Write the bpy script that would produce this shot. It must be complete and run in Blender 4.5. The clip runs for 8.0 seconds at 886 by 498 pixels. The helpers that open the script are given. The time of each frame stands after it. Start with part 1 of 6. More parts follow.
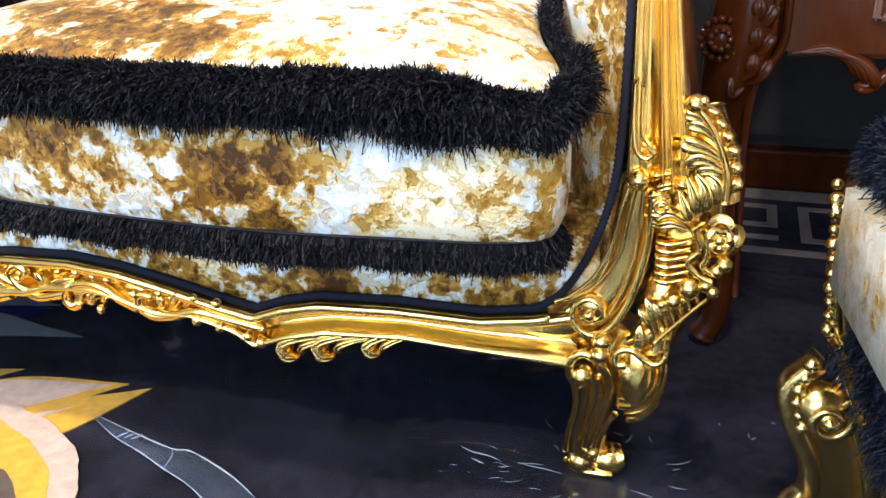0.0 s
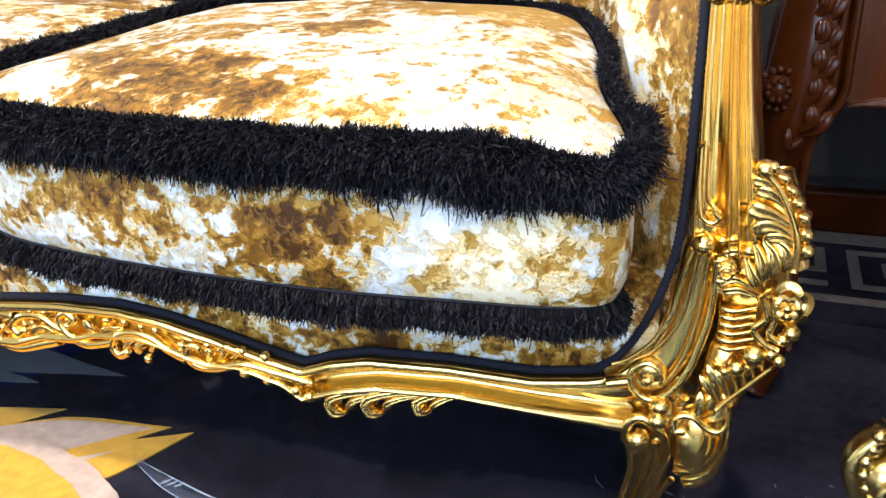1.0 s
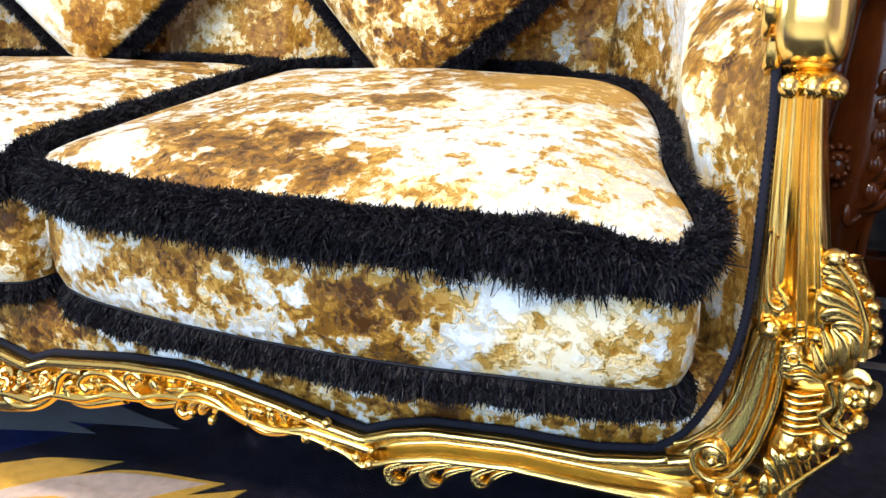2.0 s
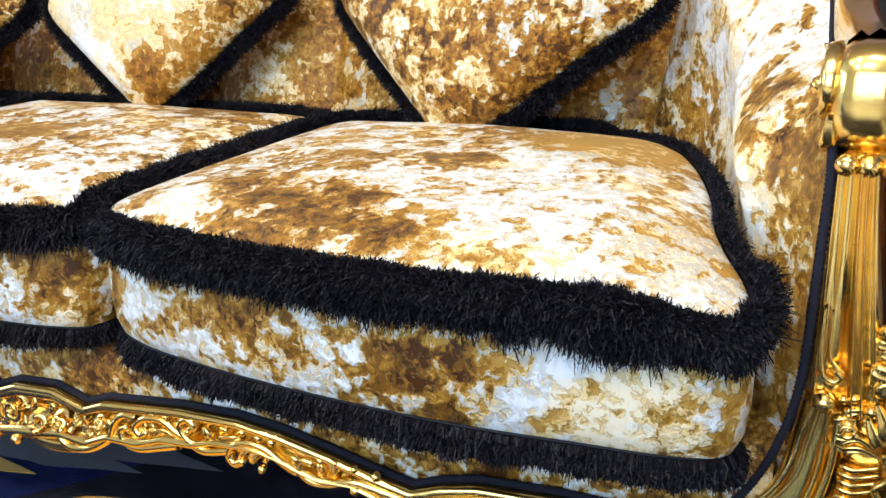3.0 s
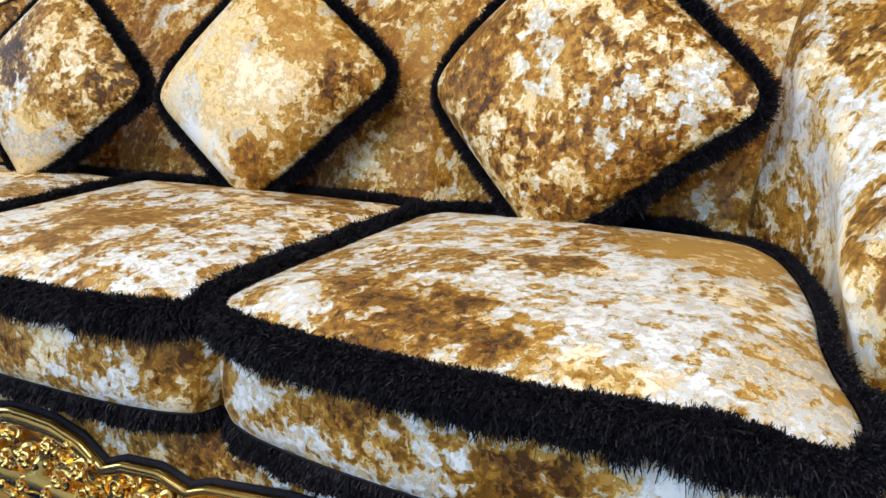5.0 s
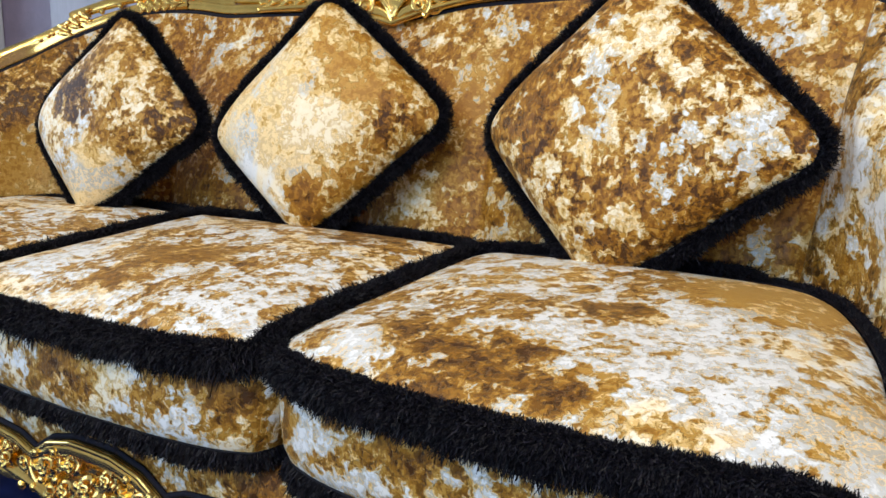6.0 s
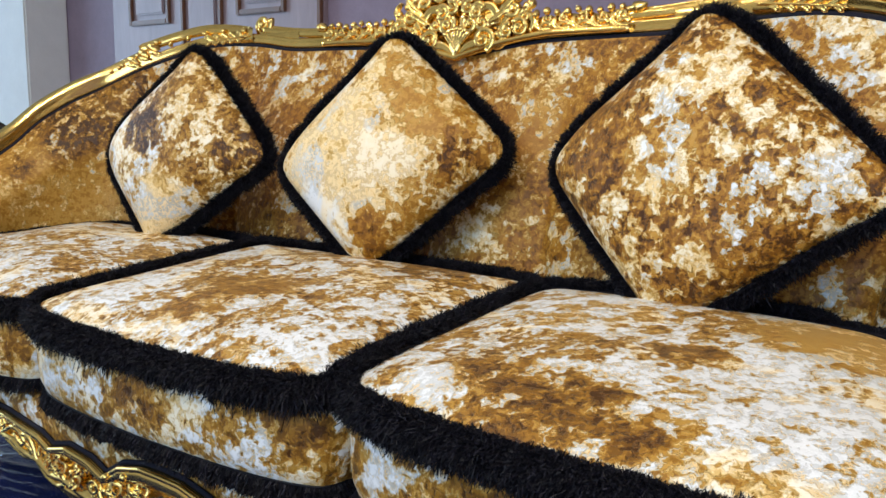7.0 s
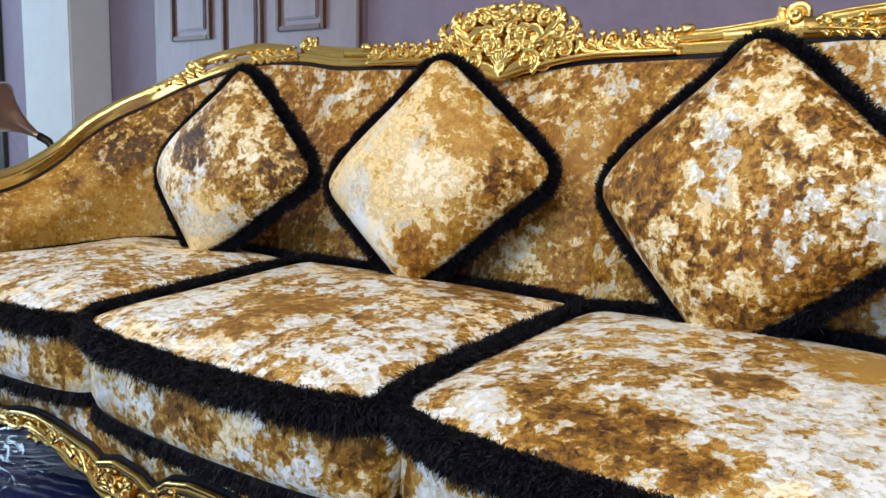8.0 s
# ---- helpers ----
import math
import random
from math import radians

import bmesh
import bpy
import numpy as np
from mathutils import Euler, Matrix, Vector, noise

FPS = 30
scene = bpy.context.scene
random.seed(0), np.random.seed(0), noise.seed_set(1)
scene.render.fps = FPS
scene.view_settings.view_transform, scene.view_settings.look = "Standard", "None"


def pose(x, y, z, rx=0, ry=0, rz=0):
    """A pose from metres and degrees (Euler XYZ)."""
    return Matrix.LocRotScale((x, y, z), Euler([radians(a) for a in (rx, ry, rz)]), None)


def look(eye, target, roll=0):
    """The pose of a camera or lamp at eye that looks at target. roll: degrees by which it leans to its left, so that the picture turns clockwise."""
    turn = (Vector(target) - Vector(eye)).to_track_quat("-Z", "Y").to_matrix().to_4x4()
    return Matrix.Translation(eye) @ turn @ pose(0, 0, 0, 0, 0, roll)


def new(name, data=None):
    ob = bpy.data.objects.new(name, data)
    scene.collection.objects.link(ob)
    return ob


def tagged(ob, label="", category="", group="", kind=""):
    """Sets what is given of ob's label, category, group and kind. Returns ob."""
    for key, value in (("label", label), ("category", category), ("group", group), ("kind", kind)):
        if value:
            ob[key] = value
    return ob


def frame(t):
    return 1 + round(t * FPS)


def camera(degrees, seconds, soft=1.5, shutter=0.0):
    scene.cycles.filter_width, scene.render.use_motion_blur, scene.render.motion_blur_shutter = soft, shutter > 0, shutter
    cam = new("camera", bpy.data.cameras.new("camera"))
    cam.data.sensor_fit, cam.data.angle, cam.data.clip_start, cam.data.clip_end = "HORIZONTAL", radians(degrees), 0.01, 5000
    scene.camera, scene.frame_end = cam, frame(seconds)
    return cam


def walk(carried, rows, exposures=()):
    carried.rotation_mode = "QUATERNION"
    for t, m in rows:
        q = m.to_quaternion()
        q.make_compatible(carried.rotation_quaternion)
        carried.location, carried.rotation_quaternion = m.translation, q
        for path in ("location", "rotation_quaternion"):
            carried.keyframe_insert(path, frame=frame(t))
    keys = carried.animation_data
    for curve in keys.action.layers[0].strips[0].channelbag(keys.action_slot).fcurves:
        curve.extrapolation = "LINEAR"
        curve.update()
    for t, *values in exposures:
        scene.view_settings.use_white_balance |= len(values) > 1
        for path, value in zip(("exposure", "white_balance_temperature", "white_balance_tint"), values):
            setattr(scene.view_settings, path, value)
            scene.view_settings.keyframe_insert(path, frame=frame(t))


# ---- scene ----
cam = camera(55.63, 8.0)
PATH = [
    (0, (1.2372, -0.7356, 0.6163), (0.9254, 0.1326, 0.2303), -1.66),
    (0.5, (1.2223, -0.7288, 0.6299), (0.8953, 0.1401, 0.2581), -1.69),
    (1, (1.203, -0.7185, 0.6455), (0.8588, 0.1474, 0.2825), -1.55),
    (1.5, (1.1884, -0.7234, 0.6639), (0.8262, 0.1425, 0.319), -1.36),
    (2, (1.1751, -0.7339, 0.6825), (0.7907, 0.1333, 0.3659), -1.08),
    (3.5, (1.1492, -0.7606, 0.7265), (0.714, 0.1, 0.462), -0.0),
    (4, (1.14, -0.7692, 0.7401), (0.69, 0.0879, 0.4896), 0.22),
    (4.5, (1.1303, -0.7794, 0.7569), (0.658, 0.0719, 0.5285), 0.25),
    (6, (1.0949, -0.8112, 0.7994), (0.567, 0.0185, 0.6179), 0.56),
    (6.5, (1.0795, -0.8251, 0.813), (0.5265, -0.0085, 0.6475), 0.72),
    (7, (1.0672, -0.8366, 0.8201), (0.4947, -0.0315, 0.6651), 0.88),
    (7.5, (1.0552, -0.8481, 0.8299), (0.4689, -0.0518, 0.6816), 1.08),
    (8, (1.0443, -0.86, 0.836), (0.4436, -0.0732, 0.6947), 1.24),
]
walk(cam, [(t, look(eye, target, roll)) for t, eye, target, roll in PATH], exposures=[(0.0, 0.41), (2.0, 0.24), (3.5, -0.22), (4.5, -0.46), (8.0, -0.66)])

# ---- world and light ----
world = bpy.data.worlds.new("world")
scene.world = world
world.use_nodes = True
world.node_tree.nodes["Background"].inputs["Color"].default_value = (0.75, 0.85, 1.0, 1)
world.node_tree.nodes["Background"].inputs["Strength"].default_value = 0.25

SPOTS = [(1.2, -0.9, 26), (0.2, -1.0, 20), (-0.9, -0.9, 17), (0.9, -2.2, 36), (-0.5, -2.2, 28), (2.2, -1.6, 12), (-1.2, 1.2, 4)]
CEIL = 2.9


def lamp(name, kind, m, energy, colour, size=0.1):
    data = bpy.data.lights.new(name, kind)
    data.energy, data.color = energy, colour
    if kind == "AREA":
        data.shape, data.size = "DISK", size
    ob = new(name, data)
    ob.matrix_world = m
    return ob


for i, (lx, ly, e) in enumerate(SPOTS):
    lamp("downlight_lamp", "AREA", look((lx, ly, CEIL - 0.035), (lx, ly + 0.5, 0)), e, (1.0, 0.91, 0.78), 0.14)
for name, energy, size, eye, target in (("west_window_daylight", 150, (3.0, 1.6), (-5.9, -1.0, 1.55), (0.0, 0.0, 0.9)), ("north_window_daylight", 85, (0.95, 2.0), (-5.4, 1.93, 1.4), (-3.2, -0.9, 0.6)), ("shop_window_daylight", 122, (3.0, 1.9), (0.6, -3.5, 1.45), (0.6, 0.0, 0.6))):
    day = bpy.data.lights.new(name, "AREA")
    day.energy, day.color, day.shape, day.size, day.size_y = energy, (0.50, 0.73, 1.0), "RECTANGLE", *size
    new(name, day).matrix_world = look(eye, target)


# ---- materials ----
def nodes(name):
    m = bpy.data.materials.new(name)
    m.use_nodes = True
    return m, m.node_tree, m.node_tree.nodes["Principled BSDF"]


def noise_node(nt, scale, detail=4, rough=0.55, distort=0.0, vec=None):
    n = nt.nodes.new("ShaderNodeTexNoise")
    n.inputs["Scale"].default_value, n.inputs["Detail"].default_value = scale, detail
    n.inputs["Roughness"].default_value, n.inputs["Distortion"].default_value = rough, distort
    if vec is not None:
        nt.links.new(vec, n.inputs["Vector"])
    return n


def ramp(nt, src, stops):
    r = nt.nodes.new("ShaderNodeValToRGB")
    els = r.color_ramp.elements
    while len(els) < len(stops):
        els.new(0.5)
    for e, (p, c) in zip(els, stops):
        e.position, e.color = p, (*c, 1) if len(c) == 3 else c
    nt.links.new(src, r.inputs["Fac"])
    return r


def bump(nt, src, strength, dist, normal=None):
    b = nt.nodes.new("ShaderNodeBump")
    b.inputs["Strength"].default_value, b.inputs["Distance"].default_value = strength, dist
    nt.links.new(src, b.inputs["Height"])
    if normal is not None:
        nt.links.new(normal, b.inputs["Normal"])
    return b.outputs["Normal"]


def math_node(nt, op, a, b):
    n = nt.nodes.new("ShaderNodeMath")
    n.operation = op
    for i, v in enumerate((a, b)):
        if isinstance(v, (int, float)):
            n.inputs[i].default_value = v
        else:
            nt.links.new(v, n.inputs[i])
    return n.outputs[0]


def coords(nt, stretch=(1, 1, 1), shift=(0, 0, 0)):
    tc = nt.nodes.new("ShaderNodeTexCoord")
    mp = nt.nodes.new("ShaderNodeMapping")
    mp.inputs["Scale"].default_value, mp.inputs["Location"].default_value = stretch, shift
    nt.links.new(tc.outputs["Object"], mp.inputs["Vector"])
    return mp.outputs["Vector"]


def mix_node(nt, fac, a, b):
    n = nt.nodes.new("ShaderNodeMix")
    for sock, v in (("Factor", fac), ("A", a), ("B", b)):
        if isinstance(v, (int, float)):
            n.inputs[sock].default_value = v
        else:
            nt.links.new(v, n.inputs[sock])
    return n.outputs["Result"]


def warped(nt, v, scale, reach):
    """Coordinates pushed about by a noise, for ragged outlines."""
    w = noise_node(nt, scale, 3, 0.55, 0, v)
    sub, add = nt.nodes.new("ShaderNodeVectorMath"), nt.nodes.new("ShaderNodeVectorMath")
    sub.operation, add.operation = "SUBTRACT", "MULTIPLY_ADD"
    nt.links.new(w.outputs["Color"], sub.inputs[0])
    sub.inputs[1].default_value = (0.5, 0.5, 0.5)
    nt.links.new(sub.outputs[0], add.inputs[0])
    add.inputs[1].default_value = (reach,) * 3
    nt.links.new(v, add.inputs[2])
    return add.outputs[0]


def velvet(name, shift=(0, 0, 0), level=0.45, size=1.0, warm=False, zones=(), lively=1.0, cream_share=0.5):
    """Crushed velvet: the pile lies in flakes whose shine and shade are put into the base colour, from brown and gold
    to cream and silver.
    zones: places (x, y, z, reach, level, lively) where pile pressed or brushed to one lay is coloured paler or darker,
    as it takes the light."""
    m, nt, p = nodes(name)
    v = coords(nt, (1, 1, 1), shift)
    spot = warped(nt, nt.nodes.new("ShaderNodeTexCoord").outputs["Object"], 16, 0.10)
    tone, act = level, lively
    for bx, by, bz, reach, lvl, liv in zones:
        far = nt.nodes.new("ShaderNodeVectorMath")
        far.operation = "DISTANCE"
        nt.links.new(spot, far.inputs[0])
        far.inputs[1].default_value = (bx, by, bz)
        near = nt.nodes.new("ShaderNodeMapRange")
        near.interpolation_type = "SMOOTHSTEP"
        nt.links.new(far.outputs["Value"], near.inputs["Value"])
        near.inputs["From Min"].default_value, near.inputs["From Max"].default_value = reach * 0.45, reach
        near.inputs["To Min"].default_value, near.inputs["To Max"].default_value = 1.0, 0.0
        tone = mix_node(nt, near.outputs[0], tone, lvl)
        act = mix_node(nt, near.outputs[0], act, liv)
    flake = warped(nt, v, 70 / size, 0.016 * size)
    bias = math_node(nt, "MULTIPLY", math_node(nt, "SUBTRACT", tone, 0.5), 0.65)

    def flakes(layers, edge, reach):
        """Noise pressed into two flat levels with a steep edge between."""
        total = bias
        for sc, det, amp in layers:
            n = noise_node(nt, sc / size, det, 0.55, 0.0, flake)
            total = math_node(nt, "ADD", total, math_node(nt, "MULTIPLY", math_node(nt, "SUBTRACT", n.outputs["Fac"], 0.5), amp))
        flat = nt.nodes.new("ShaderNodeMapRange")
        nt.links.new(total, flat.inputs["Value"])
        for sock, val in (("From Min", -edge), ("From Max", edge), ("To Min", -reach), ("To Max", reach)):
            flat.inputs[sock].default_value = val
        return flat.outputs[0]

    large = flakes([(8, 1, 0.45), (26, 4, 1.2), (75, 3, 0.5)], 0.045, 0.135)
    small = flakes([(95, 3, 1.4)], 0.06, 0.062)
    soft = noise_node(nt, 130 / size, 2, 0.5, 0.0, flake)
    strokes = noise_node(nt, 230, 3, 0.6, 0.2, coords(nt, (1, 1, 0.14), shift))
    hair = math_node(nt, "MULTIPLY", math_node(nt, "SUBTRACT", math_node(nt, "ADD", strokes.outputs["Fac"], soft.outputs["Fac"]), 1.0), 0.12)
    cell = nt.nodes.new("ShaderNodeTexVoronoi")
    cell.inputs["Scale"].default_value = 75 / size
    nt.links.new(flake, cell.inputs["Vector"])
    plate = nt.nodes.new("ShaderNodeSeparateColor")
    nt.links.new(cell.outputs["Color"], plate.inputs[0])
    blotch = noise_node(nt, 48 / size, 3, 0.6, 0.4, flake)
    fine = math_node(nt, "ADD", math_node(nt, "MULTIPLY", math_node(nt, "SUBTRACT", plate.outputs[0], 0.5), 0.10), math_node(nt, "MULTIPLY", math_node(nt, "SUBTRACT", blotch.outputs["Fac"], 0.5), 0.55))
    rough = math_node(nt, "ADD", math_node(nt, "ADD", large, small), math_node(nt, "ADD", hair, fine))
    s = math_node(nt, "ADD", math_node(nt, "ADD", 0.235, math_node(nt, "MULTIPLY", tone, 0.53)), math_node(nt, "MULTIPLY", math_node(nt, "MULTIPLY", rough, 1.1), act))
    browns = [(0.08, (0.045, 0.014, 0.0015)), (0.19, (0.075, 0.026, 0.0025)), (0.205, (0.145, 0.058, 0.006)), (0.29, (0.19, 0.080, 0.008)), (0.305, (0.28, 0.122, 0.012)), (0.39, (0.34, 0.160, 0.019)), (0.405, (0.45, 0.235, 0.040)), (0.485, (0.51, 0.290, 0.065))]
    if warm:
        browns = [(0.08, (0.055, 0.017, 0.0015)), (0.19, (0.09, 0.031, 0.003)), (0.205, (0.17, 0.064, 0.005)), (0.29, (0.23, 0.088, 0.007)), (0.305, (0.32, 0.132, 0.011)), (0.39, (0.38, 0.170, 0.018)), (0.405, (0.48, 0.240, 0.036)), (0.485, (0.54, 0.290, 0.055))]
    cool = ramp(nt, s, browns + [(0.50, (0.82, 0.55, 0.22)), (0.53, (0.88, 0.66, 0.35)), (0.545, (0.50, 0.44, 0.35)), (0.60, (0.55, 0.53, 0.49)), (0.612, (0.86, 0.64, 0.34)), (0.625, (0.88, 0.71, 0.44)), (0.64, (0.60, 0.60, 0.59)), (0.69, (0.66, 0.67, 0.69)), (0.71, (0.80, 0.81, 0.83)), (0.88, (0.86, 0.87, 0.90))])
    cream = ramp(nt, s, browns + [(0.50, (0.68, 0.43, 0.138)), (0.545, (0.70, 0.458, 0.166)), (0.56, (0.86, 0.63, 0.313)), (0.61, (0.88, 0.678, 0.368)), (0.63, (0.66, 0.468, 0.221)), (0.65, (0.72, 0.544, 0.313)), (0.67, (0.90, 0.764, 0.534)), (0.74, (0.92, 0.812, 0.626)), (0.88, (0.93, 0.85, 0.718))])
    pick = noise_node(nt, 8 / size, 3, 0.55, 0.5, coords(nt, (1, 1, 1), (shift[0] + 7.7, shift[1] + 2.9, shift[2] + 1.1)))
    edge = 0.30 + 0.40 * cream_share
    which = ramp(nt, pick.outputs["Fac"], [(edge - 0.03, (0,) * 3), (edge + 0.03, (1,) * 3)])
    col = nt.nodes.new("ShaderNodeMix")
    col.data_type = "RGBA"
    nt.links.new(which.outputs["Color"], col.inputs["Factor"])
    nt.links.new(cream.outputs["Color"], col.inputs["A"])
    nt.links.new(cool.outputs["Color"], col.inputs["B"])
    nt.links.new(col.outputs["Result"], p.inputs["Base Color"])
    p.inputs["Roughness"].default_value = 0.42
    p.inputs["Sheen Weight"].default_value = 0.14
    p.inputs["Specular IOR Level"].default_value = 0.32
    p.inputs["Sheen Roughness"].default_value = 0.35
    p.inputs["Sheen Tint"].default_value = (1.0, 0.82, 0.5, 1)
    # pressed flakes lie lower than the standing pile
    lay = ramp(nt, s, [(0.18, (0.0,) * 3), (0.22, (0.20,) * 3), (0.40, (0.34,) * 3), (0.475, (0.40,) * 3), (0.52, (0.80,) * 3), (0.60, (0.84,) * 3), (0.64, (0.94,) * 3), (0.75, (1.0,) * 3)])
    fibre = noise_node(nt, 900, 2, 0.6, 0, v)
    n = bump(nt, lay.outputs["Color"], 0.9, 0.006)
    n = bump(nt, strokes.outputs["Fac"], 0.35, 0.0016, n)
    n = bump(nt, fibre.outputs["Fac"], 0.25, 0.0008, n)
    nt.links.new(n, p.inputs["Normal"])
    return m


def gold_leaf(name, base=(0.97, 0.66, 0.21), rough=0.19):
    m, nt, p = nodes(name)
    v = coords(nt)
    a = noise_node(nt, 26, 5, 0.6, 0.3, v)
    b = noise_node(nt, 60, 3, 0.6, 0, v)
    col = ramp(nt, a.outputs["Fac"], [(0.3, tuple(x * 0.9 for x in base)), (0.55, base), (0.75, (min(1, base[0] * 1.1), base[1] * 1.14, base[2] * 1.35))])
    nt.links.new(col.outputs["Color"], p.inputs["Base Color"])
    p.inputs["Metallic"].default_value = 1.0
    r = ramp(nt, b.outputs["Fac"], [(0.3, (rough * 0.92,) * 3), (0.7, (rough * 1.1,) * 3)])
    nt.links.new(r.outputs["Color"], p.inputs["Roughness"])
    nt.links.new(bump(nt, a.outputs["Fac"], 0.12, 0.004), p.inputs["Normal"])
    return m


def plain(name, base, rough=0.5, var=0.25, scale=20, bump_h=0.002, metal=0.0, sheen=0.0, stretch=(1, 1, 1), spec=0.5):
    m, nt, p = nodes(name)
    v = coords(nt, stretch)
    a = noise_node(nt, scale, 5, 0.6, 0.2, v)
    b = noise_node(nt, scale * 9, 3, 0.6, 0, v)
    mix = math_node(nt, "ADD", math_node(nt, "MULTIPLY", a.outputs["Fac"], 0.7), math_node(nt, "MULTIPLY", b.outputs["Fac"], 0.3))
    col = ramp(nt, mix, [(0.3, tuple(x * (1 - var) for x in base)), (0.7, tuple(min(1, x * (1 + var)) for x in base))])
    nt.links.new(col.outputs["Color"], p.inputs["Base Color"])
    p.inputs["Roughness"].default_value, p.inputs["Metallic"].default_value = rough, metal
    p.inputs["Sheen Weight"].default_value, p.inputs["Specular IOR Level"].default_value = sheen, spec
    nt.links.new(bump(nt, mix, 0.4, bump_h), p.inputs["Normal"])
    return m


def thread(name, dark, pale):
    """Twisted rayon thread: most strands dark, some paler, their highlight put into the base colour."""
    m, nt, p = nodes(name)
    geo = nt.nodes.new("ShaderNodeNewGeometry")
    col = ramp(nt, geo.outputs["Random Per Island"], [(0.0, dark), (0.55, tuple(x * 1.7 for x in dark)), (0.85, tuple(x * 0.6 for x in pale)), (1.0, pale)])
    nt.links.new(col.outputs["Color"], p.inputs["Base Color"])
    p.inputs["Roughness"].default_value, p.inputs["Specular IOR Level"].default_value = 0.55, 0.18
    return m


GOLD = gold_leaf("gilded_wood")
GOLD_CHAIR = gold_leaf("gilded_wood_aged", (0.78, 0.56, 0.21), 0.24)
FRINGE = thread("black_fringe_thread", (0.0028, 0.0026, 0.0045), (0.017, 0.015, 0.026))
FRINGE_NAVY = thread("navy_fringe_thread", (0.002, 0.003, 0.008), (0.008, 0.013, 0.034))
BRAID = plain("black_braid", (0.011, 0.011, 0.021), 0.8, 0.4, 300, 0.003, spec=0.2)
MAHOGANY = plain("polished_mahogany", (0.052, 0.0115, 0.0022), 0.18, 0.5, 14, 0.0015, stretch=(1, 1, 0.25), spec=0.24)
RUG = plain("navy_rug_pile", (0.018, 0.017, 0.028), 0.9, 0.85, 7, 0.004, spec=0.1)
RUG_BLUE = plain("blue_rug_pile", (0.010, 0.017, 0.085), 0.9, 0.6, 12, 0.004, spec=0.1)
RUG_YELLOW = plain("yellow_rug_pile", (0.70, 0.39, 0.03), 0.9, 0.25, 60, 0.003, sheen=0.2)
RUG_CREAM = plain("cream_rug_pile", (0.58, 0.44, 0.37), 0.9, 0.25, 60, 0.003, sheen=0.2)
RUG_BROWN = plain("brown_rug_pile", (0.10, 0.065, 0.045), 0.9, 0.35, 60, 0.003, sheen=0.2)
RUG_SLATE = plain("slate_rug_pile", (0.07, 0.065, 0.085), 0.9, 0.3, 60, 0.003, sheen=0.2)
# white key pile toned down to grey, the shade there put into its colour
KEY_WHITE = plain("shaded_white_rug_pile", (0.15, 0.135, 0.125), 0.9, 0.3, 60, 0.003)
TILE = plain("pale_floor_tile", (0.46, 0.42, 0.36), 0.25, 0.2, 6, 0.0006)
WALLPAPER = plain("mauve_wallpaper", (0.26, 0.197, 0.262), 0.6, 0.14, 11, 0.002)
PLASTER = plain("white_plaster", (0.72, 0.72, 0.72), 0.7, 0.05, 8, 0.001)
CEILING = plain("beige_paint", (0.58, 0.52, 0.44), 0.7, 0.08, 8, 0.001)
DOORWOOD = plain("greyed_door_veneer", (0.29, 0.212, 0.23), 0.35, 0.2, 9, 0.001, stretch=(1, 1, 0.15))
DOOREDGE = plain("brown_door_moulding", (0.15, 0.065, 0.035), 0.35, 0.25, 20, 0.001)
CHARCOAL = plain("charcoal_cloth", (0.022, 0.021, 0.023), 0.8, 0.35, 12, 0.002)


# ---- mesh helpers ----
def mesh_object(name, verts, faces, material, parent=None, label="", smooth=True):
    me = bpy.data.meshes.new(name)
    me.from_pydata([tuple(v) for v in verts], [], faces)
    me.update()
    if smooth:
        me.polygons.foreach_set("use_smooth", [True] * len(me.polygons))
    me.materials.append(material)
    ob = new(name, me)
    if parent is not None:
        ob.parent = parent
    if label:
        ob["label"] = label
    return ob


def part(name, bm, material, parent, label="", smooth=False):
    me = bpy.data.meshes.new(name)
    bmesh.ops.recalc_face_normals(bm, faces=bm.faces[:])
    bm.to_mesh(me)
    bm.free()
    if smooth:
        me.polygons.foreach_set("use_smooth", [True] * len(me.polygons))
    me.materials.append(material)
    ob = new(name, me)
    ob.parent = parent
    if label:
        ob["label"] = label
    return ob


def thing(name, label, category, group="", at=(0, 0, 0)):
    ob = new(name)
    ob.location = at
    ob.empty_display_size = 0.05
    bpy.context.view_layer.update()
    return tagged(ob, label, category, group)


def box_bm(boxes, bevel=0.003):
    bm = bmesh.new()
    for (x0, y0, z0), (x1, y1, z1) in boxes:
        r = bmesh.ops.create_cube(bm, size=1)
        bmesh.ops.transform(bm, verts=r["verts"], matrix=Matrix.LocRotScale(((x0 + x1) / 2, (y0 + y1) / 2, (z0 + z1) / 2), None, (x1 - x0, y1 - y0, z1 - z0)))
    if bevel:
        bmesh.ops.bevel(bm, geom=bm.edges[:], offset=bevel, segments=2, affect="EDGES")
    return bm


def structure(name, boxes, material, label, category, bevel=0.0, parent=None):
    me = bpy.data.meshes.new(name)
    bm = box_bm(boxes, bevel)
    bm.to_mesh(me)
    bm.free()
    me.materials.append(material)
    ob = new(name, me)
    if parent is not None:
        ob.parent = parent
        return ob
    return tagged(ob, label, category, kind="structure")


